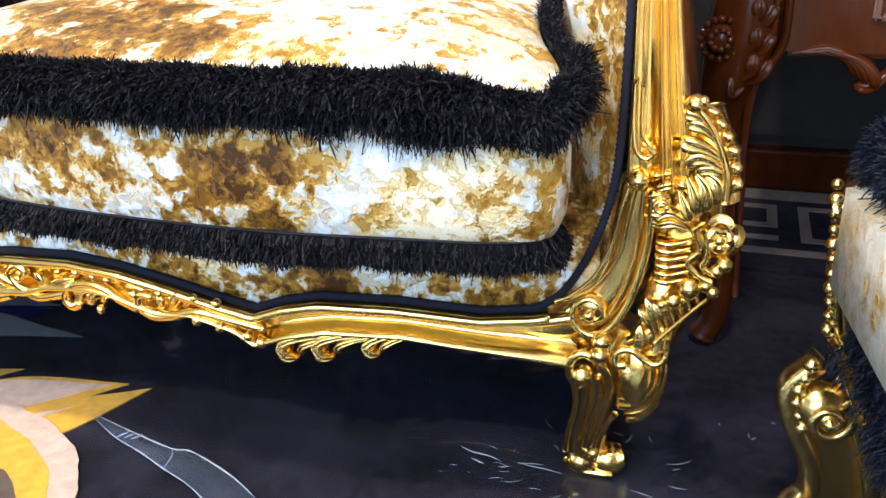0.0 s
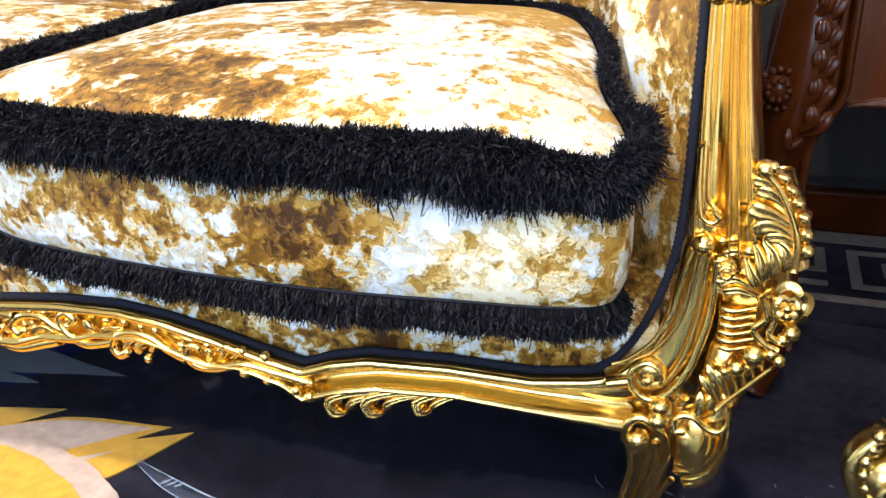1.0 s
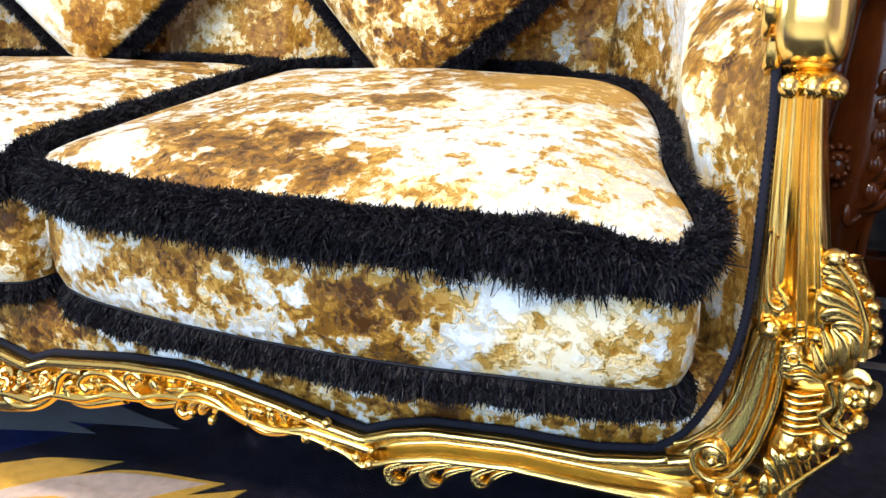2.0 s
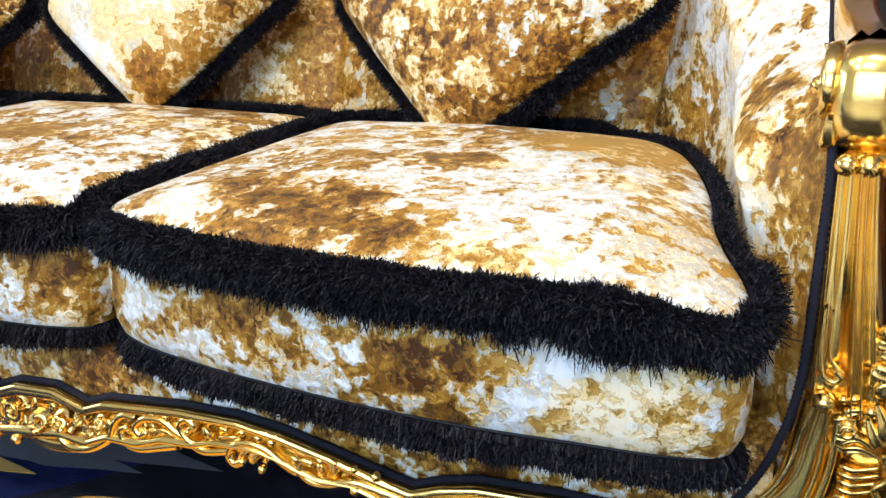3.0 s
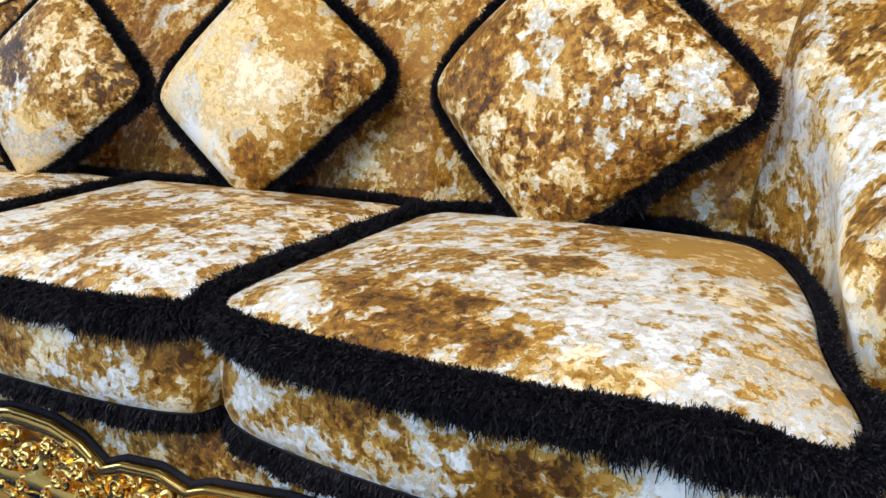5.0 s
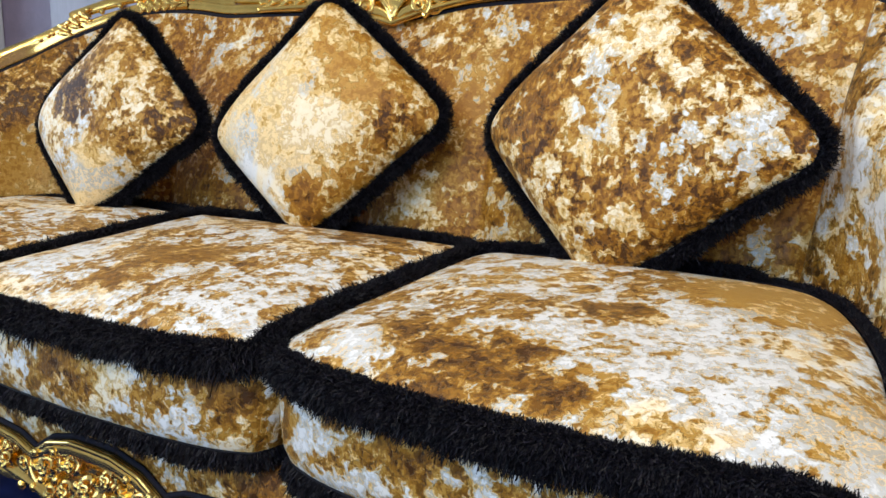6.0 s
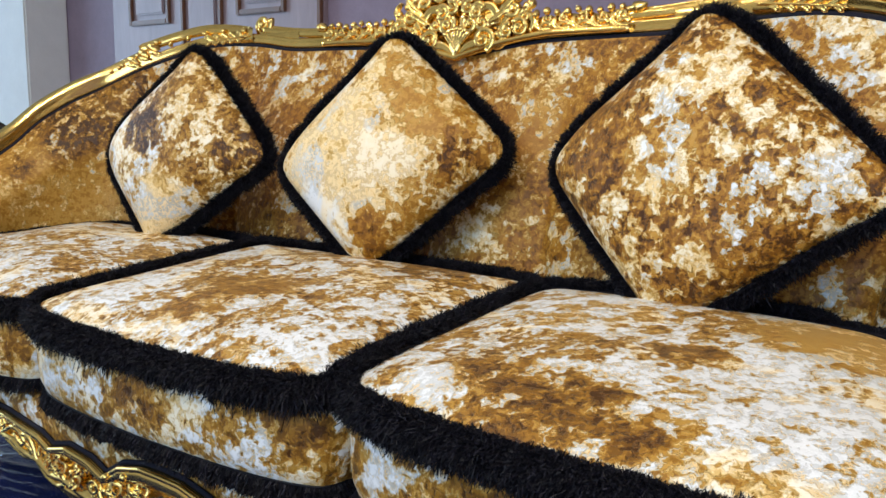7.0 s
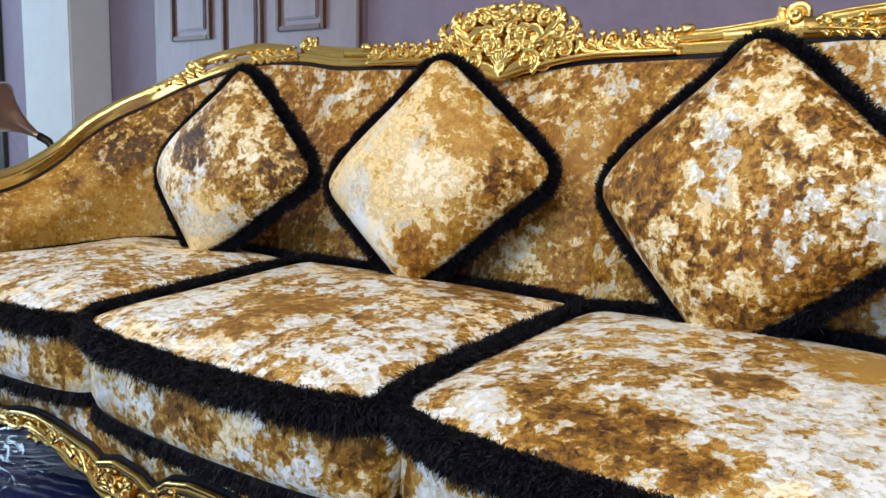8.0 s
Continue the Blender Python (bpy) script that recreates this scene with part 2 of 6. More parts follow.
class Shape:
    """Gathers vertices and faces of one part."""

    def __init__(self):
        self.v, self.f = [], []

    def add(self, verts, faces):
        n = len(self.v)
        self.v.extend(verts)
        self.f.extend([tuple(i + n for i in f) for f in faces])
        return self

    def grid(self, pts, closed_u=False, closed_v=False):
        """pts: rows of points; joins them to a sheet."""
        nu, nv = len(pts), len(pts[0])
        faces = []
        for i in range(nu if closed_u else nu - 1):
            for j in range(nv if closed_v else nv - 1):
                a, b = i, (i + 1) % nu
                c, d = j, (j + 1) % nv
                faces.append((a * nv + c, a * nv + d, b * nv + d, b * nv + c))
        return self.add([p for r in pts for p in r], faces)

    def tube(self, path, radii, n=10, flat=1.0, up=(0, -1, 0), groove=0.0):
        """A round bar along path; radii one for each point; flat squeezes it along up."""
        path = [Vector(p) for p in path]
        rows = []
        upv = Vector(up)
        for i, p in enumerate(path):
            t = (path[min(i + 1, len(path) - 1)] - path[max(i - 1, 0)])
            t = t.normalized() if t.length > 1e-9 else Vector((0, 0, 1))
            s = t.cross(upv)
            s = s.normalized() if s.length > 1e-6 else Vector((1, 0, 0))
            w = s.cross(t).normalized()
            r = radii[i]
            ring = []
            for a in [2 * math.pi * k / n for k in range(n)]:
                g = 1 - groove * math.exp(-((math.cos(a)) / 0.42) ** 2)
                ring.append(p + s * (r * math.cos(a)) + w * (r * flat * g * math.sin(a)))
            rows.append(ring)
        base = len(self.v)
        self.grid(rows, closed_v=True)
        k = len(rows)
        self.f.append(tuple(base + j for j in range(n)))
        self.f.append(tuple(base + (k - 1) * n + j for j in reversed(range(n))))
        return self

    def ball(self, c, r, nu=8, nv=10):
        r = r if isinstance(r, tuple) else (r, r, r)
        rows = []
        for i in range(nu + 1):
            a = math.pi * i / nu
            rows.append([Vector((c[0] + r[0] * math.sin(a) * math.cos(b), c[1] + r[1] * math.sin(a) * math.sin(b), c[2] + r[2] * math.cos(a))) for b in [2 * math.pi * k / nv for k in range(nv)]])
        return self.grid(rows, closed_v=True)

    def put(self, name, material, parent=None, label="", smooth=True):
        return mesh_object(name, self.v, self.f, material, parent, label, smooth)


def catmull(pts, n):
    """n points along a smooth curve through pts (any dimension), even in the parameter."""
    P = np.array(pts, float)
    P = np.vstack([2 * P[0] - P[1], P, 2 * P[-1] - P[-2]])
    out = []
    for k in range(n):
        u = k / (n - 1) * (len(P) - 3)
        i = min(int(u), len(P) - 4)
        f = u - i
        a, b, c, d = P[i:i + 4]
        out.append(0.5 * (2 * b + (c - a) * f + (2 * a - 5 * b + 4 * c - d) * f * f + (3 * b - a - 3 * c + d) * f ** 3))
    return np.array(out)


BALL = {}


def bead(c, r, material, parent):
    """One turned bead; beads of one size share a mesh."""
    key = (round(r, 4), material.name)
    if key not in BALL:
        ob = Shape().ball((0, 0, 0), r, 7, 9).put("bead", material)
        BALL[key] = ob.data
    else:
        ob = new("bead", BALL[key])
    ob.location = c
    ob.parent = parent
    return ob


# carved ornaments, drawn in a plane: x across, z up, d out of the surface
def volute(sh, place, cx, cz, r, turns=1.4, start=0.0, hand=1, bar=0.3, boss=True, d=0.0):
    """A rolled scroll: a bar that winds inwards and rises to a boss."""
    n = int(26 * turns)
    path, rad = [], []
    for i in range(n):
        f = i / (n - 1)
        a = start + hand * 2 * math.pi * turns * f
        rr = r * (1 - 0.78 * f)
        path.append(place(cx + rr * math.cos(a), cz + rr * math.sin(a), d + r * 0.25 * f))
        rad.append(r * bar * (0.95 - 0.5 * f))
    sh.tube(path, rad, 12, groove=0.22)
    sh.ball(place(cx, cz, d - r * 0.30), r * 0.62, 7, 9)
    if boss:
        c = place(cx, cz, d + r * 0.28)
        sh.ball(c, r * 0.30, 7, 9)


def comma(sh, place, pts, r0, r1, d=0.0, n=18, lift=0.0, tip=True):
    """A carved curl through pts: thin where it springs, full in the middle, fluted, with a rolled end."""
    P = catmull(pts, n)
    path = [place(p[0], p[1], d - 0.35 * r0 + lift * math.sin(math.pi * i / (n - 1))) for i, p in enumerate(P)]
    rad = []
    for i in range(n):
        f = i / (n - 1)
        rad.append((r1 + (r0 * 1.15 - r1) * (1 - f) ** 0.7) * min(1.0, 0.35 + 2.2 * f))
    sh.tube(path, rad, 14, groove=0.38)
    if tip:
        sh.ball(path[-1], r1 * 1.25, 7, 9)


def leaf(sh, place, spine, width, lobes=4, curl=0.012, d=0.004, ridge=0.0022, side=0):
    """An acanthus leaf: lobed edge, ribs fanning from the spine, tip curling outwards."""
    nu, nv = 8 * lobes + 1, 13
    P = catmull(spine, nu)
    rows = []
    for i in range(nu):
        f = i / (nu - 1)
        t = P[min(i + 1, nu - 1)] - P[max(i - 1, 0)]
        t = t / (np.linalg.norm(t) + 1e-9)
        nrm = np.array((-t[1], t[0]))
        lobe = 0.62 + 0.38 * abs(math.sin(math.pi * (f * lobes + 0.12)))
        w = width * (math.sin(math.pi * min(1, 0.10 + 0.9 * f)) ** 0.6) * lobe * (1.0 - 0.45 * f)
        row = []
        for j in range(nv):
            s = 2 * j / (nv - 1) - 1
            if side:
                s = (s + 1) / 2 * side
            q = P[i] + nrm * (w * s) - t * (abs(s) * w * 0.35)
            h = d + curl * f ** 2.2 + width * 0.30 * (1 - s * s) + ridge * math.cos(s * math.pi * 3.0 + f * lobes * 5.0) - 0.3 * width * abs(s) ** 3
            row.append(place(q[0], q[1], h))
        rows.append(row)
    sh.grid(rows)
    sh.grid([[place(P[i][0], P[i][1], d - 0.006) for i in range(nu)], [r[0] for r in rows]])
    sh.grid([[r[-1] for r in rows], [place(P[i][0], P[i][1], d - 0.006) for i in range(nu)]])


def petal(sh, place, pts, w, h, d=0.014, n=13, groove=0.35):
    """A carved lobe: narrow where it springs, full and rounded at its tip, with a hollow along the middle."""
    P = catmull(pts, n)
    rows = []
    for i in range(n):
        f = i / (n - 1)
        t = P[min(i + 1, n - 1)] - P[max(i - 1, 0)]
        t = t / (np.linalg.norm(t) + 1e-9)
        side = np.array((-t[1], t[0]))
        full = min(1.0, 0.30 + 1.25 * f) * math.sqrt(max(0.03, 1 - max(0.0, (f - 0.72) / 0.28) ** 2))
        row = []
        for j in range(9):
            q = -1 + j / 4
            a = P[i] + side * (w * full * q)
            row.append(place(a[0], a[1], d + h * full * (math.sqrt(max(0, 1 - q * q)) - groove * math.exp(-(q / 0.32) ** 2)) - (0.010 if abs(q) > 0.99 else 0)))
        rows.append(row)
    sh.grid(rows)


def ridge(sh, place, pts, r0, r1, d=0.014, n=40, ring=9):
    """A raised moulding along a curve, its thickness running from r0 to r1."""
    C = catmull(pts, n)
    sh.tube([place(c[0], c[1], d) for c in C], [r0 + (r1 - r0) * i / (n - 1) for i in range(n)], ring)


def rosette(sh, place, cx, cz, r, petals=5, d=0.004, turn=0.3):
    """A flower with cupped petals and a beaded heart."""
    for ring, (rr, dd, k) in enumerate(((1.0, 0.0, petals), (0.62, 0.35, petals))):
        for q in range(k):
            a0 = turn + ring * math.pi / k + 2 * math.pi * q / k
            rows = []
            for i in range(7):
                f = i / 6
                row = []
                for j in range(7):
                    s = 2 * j / 6 - 1
                    a = a0 + s * (math.pi / k) * 1.12 * (0.45 + 0.55 * math.sin(math.pi * min(0.62, f * 0.62)))
                    rad = r * rr * (0.12 + 0.88 * f) * (1 - 0.16 * s * s * f)
                    h = d + r * (dd + 0.30 * math.sin(f * 2.2) - 0.22 * (1 - s * s) * f * (1 - ring * 0.4)) + 0.05 * r * abs(s)
                    row.append(place(cx + rad * math.cos(a), cz + rad * math.sin(a), h))
                rows.append(row)
            sh.grid(rows)
    sh.ball(place(cx, cz, d + r * 0.5), r * 0.24, 6, 8)
    for q in range(6):
        a = 2 * math.pi * q / 6
        sh.ball(place(cx + r * 0.27 * math.cos(a), cz + r * 0.27 * math.sin(a), d + r * 0.48), r * 0.10, 4, 6)


# ---- fringe ----
def fringe(name, parent, path, outs, downs, length, count, fan, rng, width=0.0013, droop=0.5, core=0.006, material=None, closed=False, clump=0.8, grow=None):
    """Brush fringe: threads that fan out from a seam. path, outs and downs: arrays along the seam; fan: lowest and highest angle above outs, in degrees."""
    path, outs, downs = (np.asarray(a, float) for a in (path, outs, downs))
    n = len(path)
    span = n if closed else n - 1
    seg = np.linalg.norm(np.diff(np.vstack([path, path[:1]]) if closed else path, axis=0), axis=1)
    cum = np.concatenate([[0], np.cumsum(seg)])
    s = rng.random(count) * cum[-1]
    i = np.clip(np.searchsorted(cum, s) - 1, 0, span - 1)
    f = ((s - cum[i]) / seg[i])[:, None]
    k = (i + 1) % n
    p, o, w = path[i] * (1 - f) + path[k] * f, outs[i] * (1 - f) + outs[k] * f, downs[i] * (1 - f) + downs[k] * f
    t = path[k] - path[i]
    t = t / np.linalg.norm(t, axis=1)[:, None]
    ang = np.radians(fan[0] + (fan[1] - fan[0]) * rng.random(count))
    # tufts lean together
    tuft = np.floor((s + rng.normal(0, 0.0016, count)) / 0.0085).astype(int) * 7 + np.floor((ang + rng.normal(0, 0.12, count)) / 0.55).astype(int)
    lean = (np.sin(tuft * 12.9898) * 43758.5453 % 1.0 - 0.5) * 2
    lean2 = (np.sin(tuft * 78.233) * 12543.123 % 1.0 - 0.5) * 2
    round_ = fan[1] > 0
    ang = ang + np.radians(16) * lean2 * clump
    side = rng.normal(0, 0.22 if round_ else 0.14, count) + lean * clump * 0.35
    fall = np.clip((-np.sin(ang) - 0.35) / 0.65, 0, 1)
    # clipped to an even round, with longer tufts below
    ln = length * (0.955 + 0.06 * rng.random(count))
    if round_:
        ln = ln * (1 - 0.22 * np.clip(np.sin(ang), 0, 1)) * (1 + fall * clump * (0.42 * np.clip(lean2, 0, 1) + 0.05 * rng.random(count)))
    else:
        ln = ln * (1 + 0.10 * lean2)
    lumps = rng.random(int(cum[-1] / 0.016) + 3)
    at = s / 0.016
    lo = at.astype(int)
    mixed = lumps[lo] + (lumps[lo + 1] - lumps[lo]) * (at - lo)
    ln = ln * (0.88 + 0.22 * mixed)
    if grow is not None:
        g = np.asarray(grow, float)
        ln = ln * (g[i] * (1 - f[:, 0]) + g[k] * f[:, 0])
    d = o * np.cos(ang)[:, None] - w * np.sin(ang)[:, None] + t * side[:, None]
    d = d / np.linalg.norm(d, axis=1)[:, None]
    p = p + t * (rng.normal(0, 0.001, count))[:, None]
    rows = []
    bend = rng.normal(0, 1, (count, 3)) * np.where(np.sin(ang) > -0.2, 0.18, 0.30)[:, None]
    crimp = rng.normal(0, 1, (count, 3)) * np.where(np.sin(ang) > -0.2, 0.06, 0.10)[:, None]
    tb = np.stack([np.sin(tuft * q) * 43758.5453 % 1.0 - 0.5 for q in (3.17, 5.71, 9.13)], 1) * 0.35 * clump
    for q, kink in ((0.0, 0.0), (0.45, 1.0), (0.76, -1.0), (1.0, 0.6)):
        rows.append(p + (d * q + (w * droop + bend + tb) * (q * q * 0.55) + crimp * kink) * ln[:, None])
    flatv = np.cross(d, rng.normal(0, 1, (count, 3)))
    flatv /= np.linalg.norm(flatv, axis=1)[:, None] + 1e-9
    wd = width * (0.6 + 0.7 * rng.random(count))[:, None]
    ws = (1.0, 1.0, 1.0, 0.7)
    verts = np.stack([x for r, q in zip(rows, ws) for x in (r - flatv * wd * q * 0.5, r + flatv * wd * q * 0.5)], 1)
    base = (np.arange(count) * 8)[:, None, None]
    quad = np.array([(0, 1, 3, 2), (2, 3, 5, 4), (4, 5, 7, 6)])[None]
    faces = (base + quad).reshape(-1, 4)
    sh = Shape()
    m = len(path)
    sh.tube(list(map(Vector, np.vstack([path, path[:1]]) if closed else path)), [core] * (m + (1 if closed else 0)), 7, up=(0.01, 0.02, 1))
    off = count * 8
    allv = np.vstack([verts.reshape(-1, 3), np.array([tuple(v) for v in sh.v])])
    allf = faces.tolist() + [tuple(a + off for a in g) for g in sh.f]
    return mesh_object(name, allv, allf, material or FRINGE, parent, smooth=False)


def hang(ob, parent):
    """Parents a part that is built in the room's coordinates."""
    ob.parent = parent
    if parent.type == "EMPTY":
        ob.matrix_parent_inverse = Matrix.Translation(-parent.location)
    return ob


# ---- room ----
X0, X1, Y0, Y1 = -6.0, 3.4, -3.6, 1.9
# unseen beyond the rugs; paleness assumed, to bounce light into gilding and sofa front
structure("floor", [((X0, Y0, -0.16), (X1, Y1, -0.012))], TILE, "pale polished tiled floor under the rugs", "floor")
structure("ceiling", [((X0, Y0, CEIL), (X1, Y1, CEIL + 0.1))], CEILING, "plain beige painted ceiling", "ceiling")
structure("wall_north", [((-4.88, Y1, -0.16), (X1, Y1 + 0.15, CEIL + 0.1)), ((X0, Y1, -0.16), (-4.88, Y1 + 0.15, 0.35)), ((X0, Y1, 2.45), (-4.88, Y1 + 0.15, CEIL + 0.1))], WALLPAPER, "wall with faded mauve damask wallpaper", "wall")
structure("wall_south", [((X0, Y0 - 0.15, -0.16), (-0.9, Y0, CEIL + 0.1)), ((2.1, Y0 - 0.15, -0.16), (X1, Y0, CEIL + 0.1)), ((-0.9, Y0 - 0.15, -0.16), (2.1, Y0, 0.5)), ((-0.9, Y0 - 0.15, 2.4), (2.1, Y0, CEIL + 0.1))], CEILING, "beige plastered wall with a wide shop window", "wall")
structure("wall_east", [((X1, Y0 - 0.15, -0.16), (X1 + 0.15, Y1 + 0.15, CEIL + 0.1))], WALLPAPER, "wall with faded mauve wallpaper", "wall")
WY0, WY1, WZ0, WZ1 = -2.6, 0.6, 0.7, 2.4
structure("wall_west", [((X0 - 0.15, Y0 - 0.15, -0.16), (X0, WY0, CEIL + 0.1)), ((X0 - 0.15, WY1, -0.16), (X0, Y1 + 0.15, CEIL + 0.1)),
                        ((X0 - 0.15, WY0, -0.16), (X0, WY1, WZ0)), ((X0 - 0.15, WY0, WZ1), (X0, WY1, CEIL + 0.1))], PLASTER, "pale plastered wall with a wide window opening", "wall")
structure("pillar", [((-4.03, 1.65, -0.012), (-3.50, Y1, CEIL))], PLASTER, "white plastered square pillar against the wall", "pillar", 0.01)

door = tagged(structure("door_1", [((-3.02, Y1 - 0.03, -0.01), (-1.50, Y1 - 0.004, 2.15))], DOORWOOD, "closed panelled double door in greyed brown wood", "door"), kind="structure")
for px, w, z0, z1 in ((-2.86, 0.33, 1.26, 2.02), (-2.44, 0.30, 0.92, 2.02), (-2.04, 0.32, 1.27, 2.02), (-2.86, 0.33, 0.2, 1.05), (-2.04, 0.32, 0.2, 1.05)):
    structure("panel_moulding", [((px, Y1 - 0.05, z0), (px + 0.024, Y1 - 0.03, z1)), ((px + w - 0.024, Y1 - 0.05, z0), (px + w, Y1 - 0.03, z1)),
                                 ((px + 0.024, Y1 - 0.05, z0), (px + w - 0.024, Y1 - 0.03, z0 + 0.024)), ((px + 0.024, Y1 - 0.05, z1 - 0.024), (px + w - 0.024, Y1 - 0.03, z1))], DOOREDGE, "", "", 0.004, door)
    structure("door_panel", [((px + 0.05, Y1 - 0.044, z0 + 0.05), (px + w - 0.05, Y1 - 0.03, z1 - 0.05))], DOORWOOD, "", "", 0.008, door)
structure("door_edge", [((-1.525, Y1 - 0.05, -0.01), (-1.50, Y1 - 0.031, 2.15))], DOOREDGE, "", "", 0.004, door)
DARKWOOD = plain("dark_stained_wood", (0.035, 0.028, 0.024), 0.4, 0.3, 10, 0.001)
structure("window_1", [((-4.90, Y1 - 0.03, 0.30), (-4.80, Y1 + 0.12, 2.5)), ((X0, Y1 - 0.03, 0.30), (-4.90, Y1 + 0.12, 0.37)), ((X0, Y1 - 0.03, 2.43), (-4.90, Y1 + 0.12, 2.5)), ((-5.46, Y1 - 0.0, 0.37), (-5.40, Y1 + 0.1, 2.43))], DARKWOOD, "dark stained wooden window frame", "window", 0.004)

LAMP_GLOW = bpy.data.materials.new("downlight_glow")
LAMP_GLOW.use_nodes = True
lp = LAMP_GLOW.node_tree.nodes["Principled BSDF"]
lp.inputs["Emission Color"].default_value, lp.inputs["Emission Strength"].default_value = (1, 0.9, 0.75, 1), 18
STEEL = plain("white_lamp_ring", (0.75, 0.75, 0.74), 0.4, 0.05, 20, 0.0003)
for lx, ly, e in SPOTS:
    dl = thing("ceiling_downlight", "round recessed warm white ceiling downlight", "ceiling light", "ceiling downlights", (lx, ly, CEIL))
    sh = Shape()
    ring = [[Vector((lx + r * math.cos(a), ly + r * math.sin(a), z)) for a in [2 * math.pi * k / 24 for k in range(24)]] for r, z in ((0.105, CEIL), (0.105, CEIL - 0.012), (0.085, CEIL - 0.012), (0.08, CEIL - 0.004))]
    hang(sh.grid(ring, closed_v=True).put("trim_ring", STEEL), dl)
    sh = Shape()
    sh.grid([[Vector((lx + r * math.cos(a), ly + r * math.sin(a), CEIL - 0.004 - (0.004 if r < 0.01 else 0))) for a in [2 * math.pi * k / 24 for k in range(24)]] for r in (0.08, 0.001)], closed_v=True)
    hang(sh.put("lens", LAMP_GLOW), dl)


# ---- rugs and film ----
def flat_shape(pts, z0, z1):
    """A flat patch with a low edge from an outline in plan."""
    bm = bmesh.new()
    top = [bm.verts.new((x, y, z1)) for x, y in pts]
    low = [bm.verts.new((x, y, z0)) for x, y in pts]
    bm.faces.new(top)
    for i in range(len(pts)):
        j = (i + 1) % len(pts)
        bm.faces.new((top[i], low[i], low[j], top[j]))
    return bm


rug = thing("feather_rug", "dark navy rug with yellow and cream feather pattern", "rug", at=(0, -0.3, -0.012))
hang(part("rug_body", flat_shape([(-2.3, -1.45), (1.9, -1.45), (1.9, 0.70), (-2.3, 0.70)], -0.011, 0.0), RUG, rug), rug)


edge = [(0.10 + 0.10 * math.sin(3.1 * y) + 0.04 * math.sin(11 * y), y) for y in np.linspace(-1.42, 0.66, 60)]
hang(part("blue_field", flat_shape([(-2.25, -1.42)] + edge + [(-2.25, 0.66)], -0.001, 0.0006), RUG_BLUE, rug), rug)


def feather(base, tip, w, material, z, jag=0.0, bow=0.0):
    b, t = np.array(base), np.array(tip)
    d = t - b
    nrm = np.array((-d[1], d[0])) / np.linalg.norm(d)
    left, right = [], []
    for i in range(13):
        f = i / 12
        c = b + d * f + nrm * bow * math.sin(math.pi * f)
        h = w * (0.25 + 0.75 * math.sin(math.pi * min(1, 0.12 + f * 0.88)) ** 0.7) * (1 - f ** 5)
        if jag:
            h *= 1 + jag * (0.5 - (f * 3.5 % 1.0))
        left.append(tuple(c + nrm * h))
        right.append(tuple(c - nrm * h * 0.8))
    hang(part("feather", flat_shape(left[:-1] + [tuple(t)] + right[:-1][::-1], z - 0.002, z), material, rug), rug)


def lobe(c, ang, a, b, material, z, seed=0.0):
    """A rounded eye of the feather pattern."""
    ca, sa = math.cos(ang), math.sin(ang)
    pts = []
    for k in range(140):
        u = 2 * math.pi * k / 140
        w = 1 + 0.025 * math.sin(5 * u + seed) + 0.008 * math.sin(17 * u + 2 * seed) + 0.004 * math.sin(53 * u + seed)
        x, y = a * w * math.cos(u), b * w * math.sin(u)
        pts.append((c[0] + x * ca - y * sa, c[1] + x * sa + y * ca))
    hang(part("feather", flat_shape(pts, z - 0.002, z), material, rug), rug)


feather((0.08, -0.13), (0.300, 0.060), 0.045, RUG_YELLOW, 0.0008, 0.1, 0.01)
feather((0.20, -0.15), (0.476, 0.070), 0.072, RUG_YELLOW, 0.0012, 0.06, 0.014)
feather((0.18, -0.13), (0.455, 0.060), 0.052, RUG_CREAM, 0.0018, 0.06, 0.012)
feather((0.30, -0.17), (0.515, 0.068), 0.056, RUG_YELLOW, 0.0024, 0.06, -0.014)
feather((0.30, -0.16), (0.440, -0.005), 0.016, RUG_CREAM, 0.0029, 0.1)
feather((0.24, -0.20), (0.405, -0.045), 0.030, RUG_BROWN, 0.0033, 0.1)
lobe((0.40, -0.22), -0.64, 0.25, 0.176, RUG_CREAM, 0.0037, 0.4)
lobe((0.39, -0.235), -0.64, 0.228, 0.160, RUG_YELLOW, 0.0042, 1.1)
lobe((0.50, -0.215), -0.80, 0.10, 0.040, RUG_BROWN, 0.0046, 2.0)
feather((-0.15, 0.13), (0.315, 0.165), 0.045, RUG_SLATE, 0.0012, 0.3)
feather((-0.20, 0.07), (0.20, 0.105), 0.045, RUG_SLATE, 0.0016, 0.3)
feather((-0.25, 0.20), (0.20, 0.245), 0.045, RUG_SLATE, 0.0010, 0.3)
feather((-0.45, -0.02), (0.05, 0.03), 0.05, RUG_YELLOW, 0.0022, 0.3)

